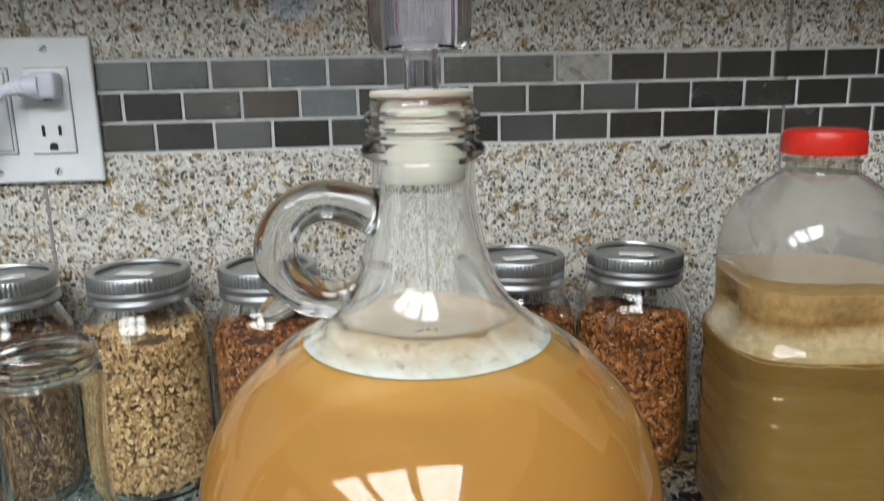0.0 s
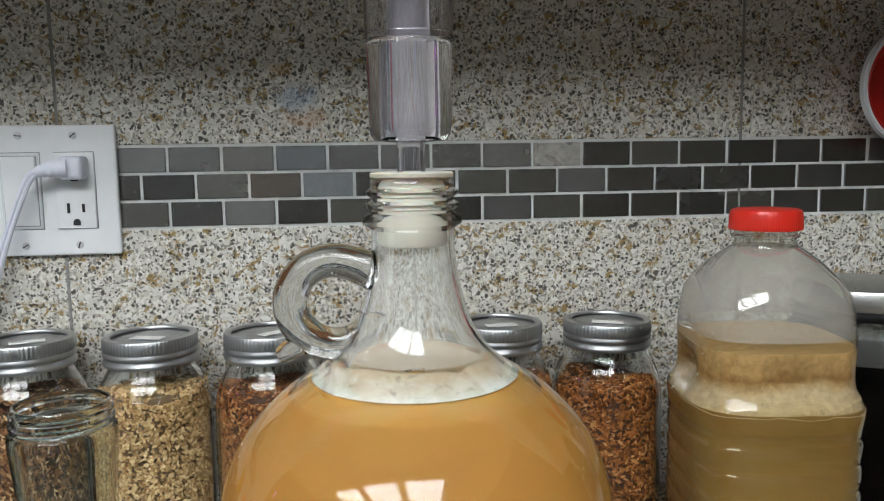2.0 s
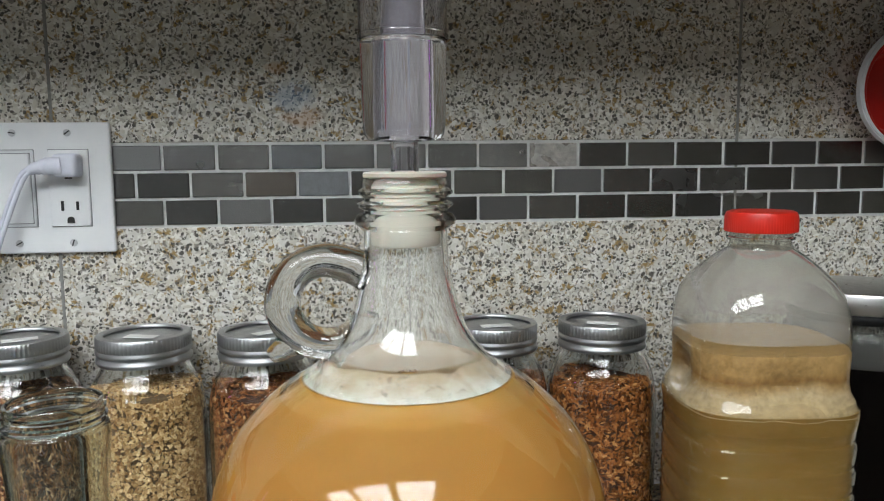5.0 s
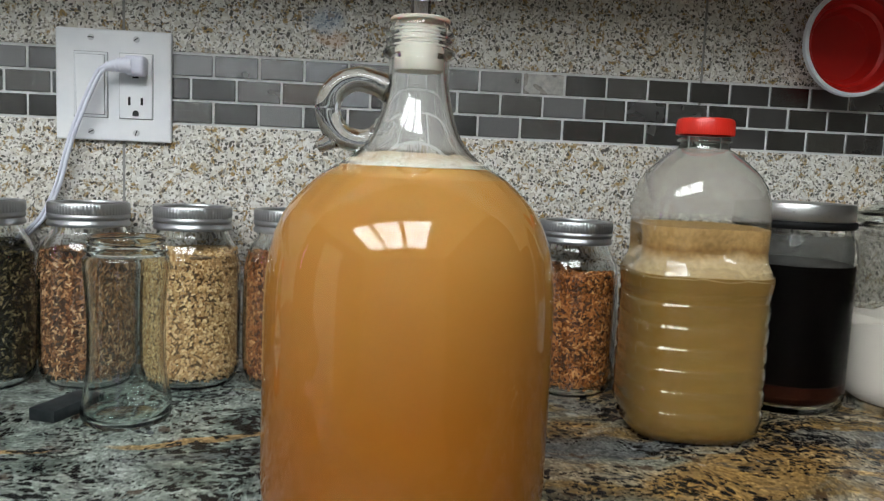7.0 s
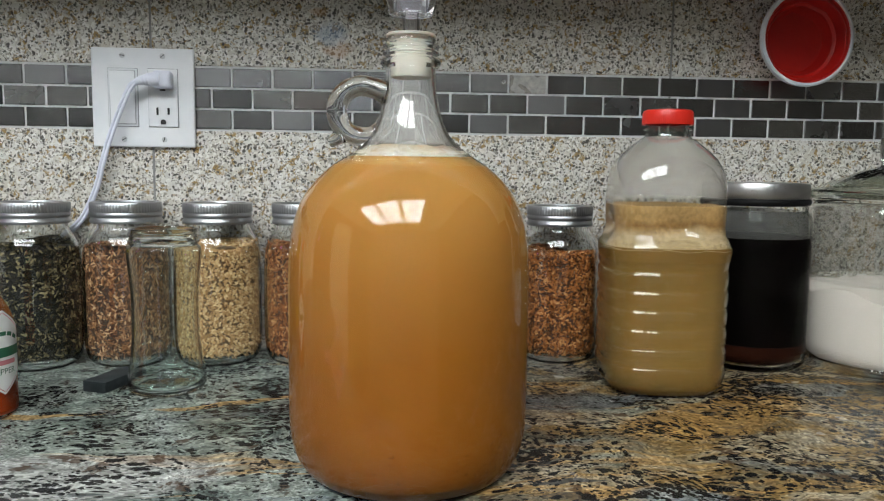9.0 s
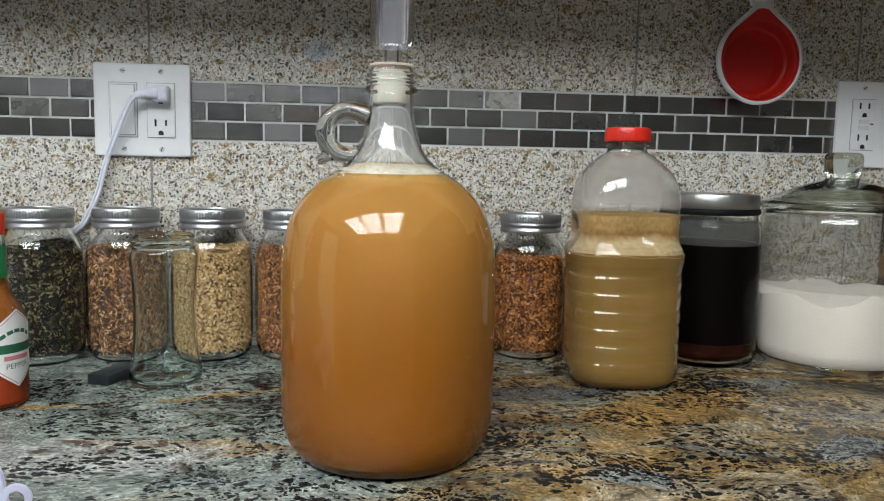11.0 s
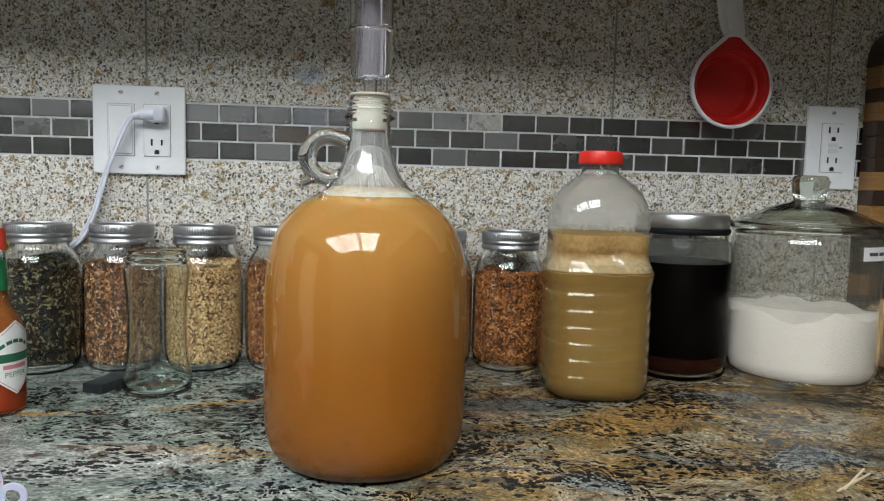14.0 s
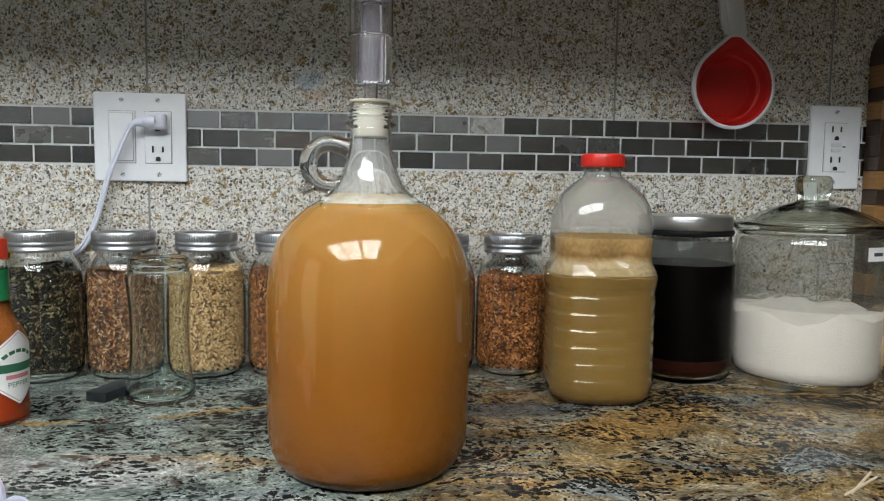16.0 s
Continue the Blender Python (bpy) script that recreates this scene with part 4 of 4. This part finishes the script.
while z < 0.118:
    raw += [(0.0664, z + 0.0125), (0.0664, z + 0.0185), (0.0657, z + 0.0200), (0.0649, z + 0.0216), (0.0647, z + 0.0226), (0.0652, z + 0.0244), (0.0660, z + 0.0262)]
    z += 0.0187
raw += [(0.0662, 0.137), (0.0672, 0.1435), (0.0670, 0.1490), (0.0640, 0.1540), (0.0608, 0.1600), (0.0597, 0.1680), (0.0600, 0.1780), (0.0604, 0.1860), (0.0604, 0.1970), (0.0594, 0.2105), (0.0558, 0.2250), (0.0490, 0.2360), (0.0385, 0.2460), (0.0290, 0.2535), (0.0225, 0.2575), (0.0212, 0.2615)]
neck = [(0.0212, 0.2635), (0.0236, 0.2641), (0.0238, 0.2655), (0.0216, 0.2663), (0.0214, 0.2705), (0.0214, 0.2815)]
thin = [(r - 0.0007, zz + (0.0007 if zz < 0.01 else 0)) for r, zz in (raw + neck)[::-1]]
clear(part("bottle_body", lathe([(0.0, 0.004), (0.040, 0.0015)] + raw + neck + thin + [(0.0, 0.0048)], 128, squarish), M_PET, juice))
ridge = lambda a, r, z: r + (0.00016 * math.cos(a * 80) if r > 0.0245 and z < 0.2825 else 0.0)
part("screw_cap", lathe([(0.0, 0.2825), (0.0232, 0.2820), (0.0236, 0.2700), (0.0250, 0.2695), (0.0253, 0.2710), (0.0250, 0.2805), (0.0240, 0.2835), (0.0215, 0.2845), (0.0, 0.2841)], 240, ridge), M_RED_CAP, juice, "red ribbed screw cap")
inside = [(min(r - 0.0004, 0.0641 if zz < 0.136 else 1.0), zz + (0.0005 if zz < 0.01 else 0)) for r, zz in raw]
mist = [(r - 0.0016, zz) for r, zz in raw if 0.195 < zz < 0.2585]
clear(part("mist", lathe(mist, 96, squarish), M_HAZE, juice, "grey mist inside the shoulder"))
ob = finish("brew", lathe([(0.0, 0.0045)] + [p for p in inside if p[1] < 0.150] + [(0.0, 0.1492)], 112, squarish), M_BREW)
ob.matrix_basis = pose(BX, BY, 0, 0, 0, -6)
tagged(ob, "cloudy tan brew filling the plastic bottle", "drink")
head = [p for p in inside if 0.1495 < p[1] < 0.189]
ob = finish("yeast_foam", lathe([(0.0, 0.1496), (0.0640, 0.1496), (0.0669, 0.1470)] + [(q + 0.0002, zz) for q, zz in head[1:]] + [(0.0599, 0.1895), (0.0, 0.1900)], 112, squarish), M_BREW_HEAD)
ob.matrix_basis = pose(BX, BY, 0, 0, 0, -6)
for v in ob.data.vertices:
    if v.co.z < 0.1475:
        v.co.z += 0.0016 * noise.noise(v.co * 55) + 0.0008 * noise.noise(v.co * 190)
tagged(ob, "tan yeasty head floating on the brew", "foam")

# ---------------------------------------------------------------- the dark jar
DX, DY = 0.462, -0.090
dark = empty("steel_lidded_jar", DX, DY, 0, "glass storage jar with a brushed steel lid", "jar")
out = [(0.052, 0.0), (0.0585, 0.002), (0.0618, 0.007), (0.0628, 0.016), (0.0626, 0.165), (0.0606, 0.175), (0.0575, 0.179), (0.0570, 0.186)]
inn = [(r - 0.0034, h + (0.006 if h < 0.01 else 0)) for r, h in out[::-1]]
clear(part("glass_body", lathe([(0.0, 0.003), (0.046, 0.001)] + out + inn + [(0.0, 0.0095)], 96), M_GLASS_THIN, dark))
clear(part("residue", lathe([(0.0588, 0.1502), (0.0588, 0.165), (0.0568, 0.174), (0.0545, 0.180)], 80), M_DARK_FILM, dark, "dark film on the inside of the glass"))
part("gasket", lathe([(0.0500, 0.1862), (0.0585, 0.1862), (0.0600, 0.1885), (0.0600, 0.1915), (0.0588, 0.1935), (0.0500, 0.1935)], 80, loop=True), M_RUBBER, dark, "black rubber gasket")
part("lid", lathe([(0.0, 0.1937), (0.0570, 0.1937), (0.0578, 0.1950), (0.0578, 0.2090), (0.0568, 0.2110), (0.0540, 0.2115), (0.0, 0.2110)], 96), M_STEEL, dark, "brushed steel lid")
ob = finish("dark_brew", lathe([(0.0, 0.0300), (0.0596, 0.0300), (0.0595, 0.1500), (0.0, 0.1500)], 80), M_DARK_BREW)
ob.matrix_basis = pose(DX, DY, 0)
tagged(ob, "nearly black liquid filling the storage jar", "drink")
ob = finish("reddish_dregs", lathe([(0.0, 0.0098), (0.0540, 0.0098), (0.0585, 0.0140), (0.0595, 0.0200), (0.0596, 0.0296), (0.0, 0.0296)], 80), M_DREGS)
ob.matrix_basis = pose(DX, DY, 0)
tagged(ob, "dark red dregs settled in the storage jar", "drink")

# ---------------------------------------------------------------- the big sugar jar and its neighbour
FX, FY = 0.6185, -0.116
FS = 0.89


def lidded_jar(x, y, s, label):
    jar = empty("cookie_jar", x, y, 0, label, "jar", "wide glass jars with knobbed lids")
    out = smooth_profile([(0.082, 0.0), (0.092, 0.002), (0.1000, 0.010), (0.1035, 0.024), (0.1045, 0.050), (0.1045, 0.120), (0.1045, 0.172), (0.1030, 0.183), (0.1000, 0.189)], 44)
    out += [(0.1010, 0.190), (0.1030, 0.1915), (0.1030, 0.1940), (0.1010, 0.1955)]
    inn = [(min(r, 0.1045) - 0.0048, h + (0.004 if h < 0.01 else 0)) for r, h in out[::-1]]
    prof = [(0.0, 0.004), (0.075, 0.001)] + out + inn + [(0.0, 0.0062)]
    clear(part("glass_body", lathe([(r * s, h) for r, h in prof], 128), M_GLASS_THICK, jar))
    rise = [(0.0920, 0.1974), (0.0940, 0.1962), (0.1085, 0.1962), (0.1102, 0.1985), (0.1098, 0.2020), (0.1060, 0.2045)]
    rise += smooth_profile([(0.0940, 0.2075), (0.0700, 0.2170), (0.0450, 0.2255), (0.0285, 0.2295), (0.0224, 0.2318), (0.0220, 0.2355), (0.0236, 0.2425), (0.0248, 0.2500), (0.0248, 0.2570), (0.0232, 0.2622), (0.0190, 0.2644), (0.0100, 0.2650)], 52)
    hollow = [(0.0, 0.2245), (0.022, 0.2240), (0.044, 0.2192), (0.070, 0.2110), (0.0900, 0.2026)]
    clear(part("lid", lathe([(r * s, h) for r, h in hollow + rise + [(0.0, 0.2650)]], 112), M_GLASS_LID, jar, "clear glass lid with a round knob"))
    return jar


big = lidded_jar(FX, FY, FS, "wide clear glass jar half full of pale sugar")
clear(part("dust_film", lathe([(r * FS, h) for r, h in ((0.0990, 0.100), (0.0990, 0.150), (0.0984, 0.176), (0.0968, 0.186))], 96), M_DUST, big, "dusty film inside the glass"))
tag = part("paper_label", bent(grid_patch(0.060, 0.0165, 16, 1), 0.1045 * FS, radians(29), 0.1715, 0.0004), M_PAPER, big, "white paper label")
for k, w in enumerate((0.016, 0.011, 0.012)):
    bar = part("print_bar", bent(grid_patch(w, 0.0042, 6, 1, lambda u, v, k=k: (u - 0.0135 + (0.0, 0.0158, 0.0298)[k], v)), 0.1045 * FS, radians(29), 0.1715, 0.0007), M_INK, big)
    bar.parent = tag
bm = bmesh.new()
rings = []
for i in range(13):
    ring = []
    for k in range(96):
        a = 2 * math.pi * k / 96
        if i < 4:
            r, zz = ((0.060, 0.0066), (0.084, 0.0068), (0.0960, 0.0150), (0.0996, 0.028))[i]
        else:
            f = 1 - (i - 4) / 9
            r = 0.1000 * f
            ridge_wave = lambda q: 0.637 * math.asin(math.sin(q))
            az = (a + 1.5 * math.pi) % (2 * math.pi) - math.pi
            wave = 0.0060 * ridge_wave(6.2 * (az + 1.13) + 1.57) + 0.003 * math.sin(3 * az + 0.6) + 0.006 * noise.noise(Vector((r * 40 * math.cos(a), r * 40 * math.sin(a), 3.1)))
            zz = 0.092 + wave * f ** 0.7 + 0.003 * (1 - f)
        ring.append(bm.verts.new((0.995 * FS * r * math.cos(a), 0.995 * FS * r * math.sin(a), zz)))
    rings.append(ring)
for lo, hi in zip(rings, rings[1:]):
    for k in range(96):
        bm.faces.new((lo[k], lo[(k + 1) % 96], hi[(k + 1) % 96], hi[k]))
bm.faces.new(rings[0][::-1])
bm.faces.new(rings[12])
bmesh.ops.remove_doubles(bm, verts=bm.verts, dist=1e-5)
sugar = finish("sugar", bm, M_SUGAR)
sugar.matrix_basis = pose(FX, FY, 0)
tagged(sugar, "pale unevenly heaped cane sugar in the wide jar", "sugar", kind="stuff")

lidded_jar(0.800, -0.112, 0.60, "clear glass jar of tan meal beside the sugar jar")
ob = finish("tan_meal", lathe([(0.0, 0.0066), (0.050, 0.0066), (0.0585, 0.020), (0.0600, 0.035), (0.0600, 0.088), (0.045, 0.0925), (0.02, 0.0945), (0.0, 0.0945)], 64), M_MEAL)
ob.matrix_basis = pose(0.800, -0.112, 0)
tagged(ob, "tan ground meal half filling a glass jar", "meal", kind="stuff")

# ---------------------------------------------------------------- the cutting board
board = empty("cutting_board", 0.760, -0.004, 0, "upright striped cutting board of dark and pale wood", "cutting board")
zs, k = 0.0, 0
while zs < 0.47:
    h = (0.030, 0.022, 0.026, 0.020)[k % 4] if zs < 0.40 else 0.078
    h = min(h, 0.478 - zs)
    pale = k % 2 == 0 and zs < 0.40
    if zs + h > 0.476:
        o = [(0.0, zs)] + [(0.045 - 0.045 * math.cos(t), zs + h - 0.045 + 0.045 * math.sin(t)) for t in np.linspace(0, math.pi / 2, 8)] + [(0.30, zs + h), (0.30, zs)]
        part("strip", slab(o[::-1], 0.032, 0.002), M_WALNUT, board)
    else:
        x = 0.0
        for j, w in enumerate((0.034, 0.072, 0.060, 0.080, 0.054)):
            part("strip", block(w - 0.0004, 0.032, h - 0.0004, (x + w / 2, -0.016, zs + h / 2), 0.0008, 1), (M_MAPLE if (pale and (j + k) % 3) else M_WALNUT), board)
            x += w
    zs += h
    k += 1

# ---------------------------------------------------------------- wall plates and cord
def screw(parent, x, z, turn):
    s = part("screw", lathe([(0.0, 0.0016), (0.0030, 0.0010), (0.0034, 0.0)], 20), M_SCREW, parent)
    s.matrix_basis = pose(x, -0.0058, z, 90, 0, 0)
    g = part("slot", block(0.0056, 0.0009, 0.0009), M_SLOT, s)
    g.matrix_basis = pose(0, 0, 0.0014, 0, 0, turn)


def outlet_holes(parent, x, z):
    for dx, w, h in ((-0.0066, 0.0024, 0.0088), (0.0062, 0.0024, 0.0076)):
        part("slot", block(w, 0.0012, h, (x + dx, -0.0088, z + 0.004), 0.0004, 1), M_SLOT, parent)
    o = [(x + 0.0030 * math.cos(t), z - 0.0085 + 0.0030 * math.sin(t)) for t in np.linspace(0, math.pi, 9)] + [(x - 0.0030, z - 0.0112), (x + 0.0030, z - 0.0112)]
    g = part("ground_hole", slab(o, 0.0012), M_SLOT, parent)
    g.location.y = -0.0084


plate = empty("switch_plate", -0.2495, 0.0, 0.3015, "white double wall plate with a switch and an outlet", "wall plate")
part("plate", block(0.1175, 0.0062, 0.1150, (0, -0.0031, 0), 0.0024, 3), M_WHITE, plate)
for sx in (-0.0230, 0.0230):
    part("gap_line", block(0.0349, 0.0010, 0.0684, (sx, -0.0060, 0), 0.0004, 1), M_GAP, plate)
rocker = part("rocker_switch", block(0.0335, 0.0034, 0.0670, (-0.0230, -0.0065, 0), 0.001, 2), M_WHITE_DEEP, plate)
part("paddle_gap", block(0.0296, 0.0010, 0.0622, (-0.0230, -0.0080, 0), 0.0004, 1), M_GAP, plate).parent = rocker
r2 = part("paddle", block(0.0285, 0.0046, 0.0610, (-0.0230, -0.0078, 0), 0.0012, 2, Matrix.Rotation(radians(2.0), 3, "X")), M_WHITE, plate)
r2.parent = rocker
out_l = part("outlet", block(0.0335, 0.0034, 0.0670, (0.0230, -0.0068, 0), 0.001, 2), M_WHITE, plate)
outlet_holes(out_l, 0.0230, 0.0195)
outlet_holes(out_l, 0.0230, -0.0195)
for sx in (-0.0230, 0.0230):
    for sz, tn in ((0.0485, 15), (-0.0485, 50)):
        screw(plate, sx, sz, tn + sx * 900)

gfci = empty("outlet_plate", 0.7140, 0.0, 0.3070, "white single wall plate with a safety outlet", "wall plate")
part("plate", block(0.0760, 0.0062, 0.1180, (0, -0.0031, 0), 0.0022, 3), M_WHITE, gfci)
part("gap_line", block(0.0349, 0.0010, 0.0704, (0, -0.0060, 0), 0.0004, 1), M_GAP, gfci)
out_r = part("outlet", block(0.0335, 0.0034, 0.0690, (0.0, -0.0068, 0), 0.001, 2), M_WHITE, gfci)
outlet_holes(out_r, 0.0, 0.0215)
outlet_holes(out_r, 0.0, -0.0215)
for dz in (0.0042, -0.0042):
    part("button", block(0.0150, 0.0020, 0.0052, (0, -0.0090, dz), 0.0006, 1), M_WHITE_DEEP, out_r)
part("indicator", block(0.0044, 0.0012, 0.0018, (0.0118, -0.0088, 0.001), 0.0003, 1), M_SLOT, out_r)
for sz, tn in ((0.0500, 30), (-0.0500, 70)):
    screw(gfci, 0.0, sz, tn)

cord = empty("power_cord", -0.2265, -0.010, 0.3215, "pale lavender-white cord plugged into the outlet", "cord")
bm = block(0.0205, 0.018, 0.0205, (0.0030, -0.0072, 0.0), 0.0045, 3)
tube([(0.000, -0.012, 0.0), (-0.009, -0.0135, -0.0004), (-0.018, -0.0145, -0.0014), (-0.026, -0.0148, -0.0040)], [0.0086, 0.0078, 0.0056, 0.0040], 16, 14, bm)
for k in range(4):
    u = -0.0105 - 0.0038 * k
    tube([(u, -0.0137 - 0.0002 * k, -0.0005 - 0.0006 * k), (u - 0.0018, -0.0140 - 0.0002 * k, -0.0009 - 0.0006 * k)], 0.0078 - 0.0010 * k, 14, 3, bm)
part("plug", bm, M_CORD, cord, "pale flat moulded plug")
run = [(-0.022, -0.0145, -0.0022), (-0.030, -0.015, -0.0070), (-0.037, -0.0145, -0.0190), (-0.047, -0.013, -0.041), (-0.059, -0.010, -0.069), (-0.069, -0.006, -0.097), (-0.077, -0.002, -0.122), (-0.087, 0.001, -0.144), (-0.098, 0.003, -0.163), (-0.114, 0.003, -0.180), (-0.130, 0.002, -0.20), (-0.138, 0.001, -0.25), (-0.150, -0.001, -0.316)]
bm = tube([(x - 0.0014, y, z + 0.0010) for x, y, z in run], 0.0021, 10, 80)
tube([(x + 0.0015, y, z - 0.0010) for x, y, z in run], 0.0021, 10, 80, bm)
part("cable", bm, M_CORD, cord, "twin-lobed flat cable")

# ---------------------------------------------------------------- the hanging measuring cup
CX, CY, CZ = 0.541, -0.040, 0.385
cup = empty("measuring_cup", CX, CY, CZ, "red collapsible measuring cup with a white rim, hanging", "measuring cup")
R = 0.0580


def drop_outline(r, tip, n=40):
    """A circle drawn up to a rounded point at the top."""
    al = math.acos(r / tip)
    pts = []
    for k in range(n + 1):
        t = math.pi / 2 + al + (2 * math.pi - 2 * al) * k / n
        pts.append((r * math.cos(t), r * math.sin(t)))
    w = 0.007
    pts += [(pts[-1][0] * 0.12 + w * 0.55, tip * 0.955), (0.0, tip * 0.972), (pts[0][0] * 0.12 - w * 0.55, tip * 0.955)]
    return pts


def drop_ring(bm, out_line, in_line, y0, y1):
    n = len(out_line)
    rows = [[bm.verts.new((x, y, z)) for x, z in line] for line, y in ((out_line, y0), (out_line, y1), (in_line, y1), (in_line, y0))]
    for a, b in zip(rows, rows[1:] + rows[:1]):
        for k in range(n):
            bm.faces.new((a[k], a[(k + 1) % n], b[(k + 1) % n], b[k]))


bm = bmesh.new()
drop_ring(bm, drop_outline(R, 0.0740), drop_outline(R - 0.0042, 0.0672), 0.004, -0.0045)
bmesh.ops.bevel(bm, geom=[e for e in bm.edges if abs(e.verts[0].co.y - e.verts[1].co.y) < 1e-6], offset=0.0012, segments=2, affect="EDGES")
part("rim", bm, M_CUP_WHITE, cup, "white plastic rim")
bm = bmesh.new()
n = 43
lines = [(drop_outline(R - 0.0040, 0.0675), -0.0030), (drop_outline(R - 0.0050, 0.0662), 0.0000)]
rows = [[bm.verts.new((x, y, z)) for x, z in line] for line, y in lines]
ang = [math.atan2(z, x) for x, z in lines[0][0]]
for r, y in ((0.0515, 0.0), (0.0500, 0.0030), (0.0495, 0.0060), (0.0460, 0.0100), (0.0455, 0.0140), (0.0420, 0.0170), (0.0415, 0.0210), (0.0385, 0.0240), (0.0380, 0.0290), (0.0360, 0.0310), (0.0180, 0.0315)):
    rows.append([bm.verts.new((r * math.cos(t), y, r * math.sin(t) - 0.001)) for t in ang])
for a, b in zip(rows, rows[1:]):
    for k in range(n + 1):
        bm.faces.new((a[k], a[(k + 1) % (n + 1)], b[(k + 1) % (n + 1)], b[k])) if k < len(a) else None
bm.faces.new(rows[-1])
bowl = part("bowl", bm, M_SILICONE_RED, cup, "red silicone bowl with folding rings")
solid = bowl.modifiers.new("wall", "SOLIDIFY")
solid.thickness, solid.offset = 0.0016, 1.0
ring = part("inner_ring", lathe([(0.0512, 0.0), (0.0500, -0.0010), (0.0490, 0.0), (0.0500, 0.0012)], 72, loop=True), M_SILICONE_RED, cup)
ring.matrix_basis = pose(0, 0.0008, -0.001, 90, 0, 0)
o = [(-0.0150, 0.068), (-0.0185, 0.085), (-0.0190, 0.105), (-0.0200, 0.128)] + [(-0.0025 - 0.0178 * math.cos(t), 0.128 + 0.0178 * math.sin(t)) for t in np.linspace(0.0, math.pi, 12)] + [(0.0150, 0.105), (0.0148, 0.085), (0.0150, 0.068)]
o = [(x - 0.16 * (z - 0.068), z) for x, z in o]
handle = part("handle", slab(o[::-1], 0.0060, 0.0016), M_CUP_WHITE, cup, "grey-white plastic handle")
handle.location.y = 0.003
rib = part("handle_ridge", block(0.014, 0.003, 0.050, (-0.008, -0.0038, 0.098), 0.0012, 2, Matrix.Rotation(radians(-9), 3, "Y")), M_CUP_WHITE, cup)
hole = part("hanging_hole", lathe([(0.0, 0.0), (0.0046, 0.0), (0.0046, 0.0006), (0.0, 0.0006)], 24), M_SLOT, cup)
hole.matrix_basis = pose(-0.0140, -0.0030, 0.131, 90, 0, 0)
hook = finish("wall_hook", tube([(0, 0.040, 0.004), (0, 0.02, 0.003), (0, -0.003, 0.001), (0, -0.009, 0.004), (0, -0.010, 0.010)], 0.0016, 10, 24, axis=(1, 0, 0)), M_HOOK)
hook.matrix_basis = pose(CX - 0.0140, CY, CZ + 0.131)
tagged(hook, "small dark metal hook holding the measuring cup", "hook")

# ---------------------------------------------------------------- the funnel and the toothpicks
funnel = empty("funnel", -0.225, -0.548, 0.0388, "small lilac plastic funnel lying with its mouth forward", "funnel")
prof = [(0.0385, 0.0), (0.0392, 0.0015), (0.0380, 0.0040), (0.0340, 0.0100), (0.0090, 0.0400), (0.0075, 0.0440), (0.0055, 0.0760), (0.0042, 0.0760), (0.0060, 0.0440), (0.0075, 0.0395), (0.0325, 0.0100), (0.0368, 0.0035), (0.0372, 0.0010)]
f = part("cone", lathe(prof, 72, loop=True), M_LILAC, funnel)
f.matrix_basis = pose(0, 0, 0, -84, 0, 4)
g = part("hanging_loop", lathe([(0.0088, 0.0), (0.0088, 0.0024), (0.0048, 0.0024), (0.0048, 0.0)], 32, loop=True), M_LILAC, funnel)
g.matrix_basis = pose(0.0462, 0.0, -0.006, -84, 0, 4)

pick = finish("toothpick", tube([(-0.033, 0, 0), (-0.028, 0, 0), (0.0, 0, 0), (0.028, 0, 0), (0.033, 0, 0)], [0.0003, 0.0010, 0.0011, 0.0010, 0.0003], 8, 24, axis=(0, 0, 1)), M_PICK)
tagged(pick, "pale wooden toothpick lying on the granite", "toothpick", "toothpicks on the counter")
pick.matrix_basis = pose(0.462, -0.468, 0.0012, 0, 0, 34)
copy_thing(pick, pose(0.467, -0.461, 0.0012, 0, 0, 43))

# ---------------------------------------------------------------- tiles of the wall, piece by piece
PX, PZ, TOP = 0.0477, 0.0246, 0.3395
X_LIGHT = 0.1855
tile_mesh = bpy.data.meshes.new("mosaic_tile")
bm = block(PX - 0.0026, 0.006, PZ - 0.0026, (0, 0, 0), 0.0006, 1)
bm.to_mesh(tile_mesh)
bm.free()
tile_mesh.materials.append(M_MOSAIC)
tints = {}
for tint, mat in (("pale", M_MOSAIC_PALE), ("blue", M_MOSAIC_BLUE_SHEEN), ("rust", M_MOSAIC_RUST_SHEEN)):
    tints[tint] = tile_mesh.copy()
    tints[tint].materials.clear()
    tints[tint].materials.append(mat)
# one pale tile; the blue and rust ones carry the painted reflection
special = {(0, 0): "pale", (0, -5): "blue", (1, -5): "blue", (1, -6): "rust"}
rng = random.Random(5)
for row in range(3):
    for k in range(-24, 24):
        me = tints[special[(row, k)]] if (row, k) in special else tile_mesh
        t = new("mosaic_tile", me)
        x = X_LIGHT + (k + 0.5 + (0.5 if row == 1 else 0.0)) * PX
        t.matrix_basis = pose(x + rng.uniform(-0.0002, 0.0002), 0.003 + rng.uniform(-0.0005, 0.0003), TOP - (row + 0.5) * PZ, rng.uniform(-0.5, 0.5), 0, rng.uniform(-0.7, 0.7))
        t.parent = wall
for x in np.arange(-1.5035, 1.3, 0.3155):
    for z0, z1 in ((0.0, TOP - 3 * PZ - 0.0012), (TOP + 0.0012, 0.535)):
        if z0 == 0.0:
            part("grout_joint", block(0.0024, 0.004, TOP + 0.195, (x, 0.0022, (TOP + 0.195) / 2)), M_JOINT, wall, smooth=False)
        part("wall_tile", block(0.3128, 0.008, z1 - z0 - 0.0006, (x + 0.1578, 0.0040, (z0 + z1) / 2), 0.0007, 1), M_WALL, wall, smooth=False)
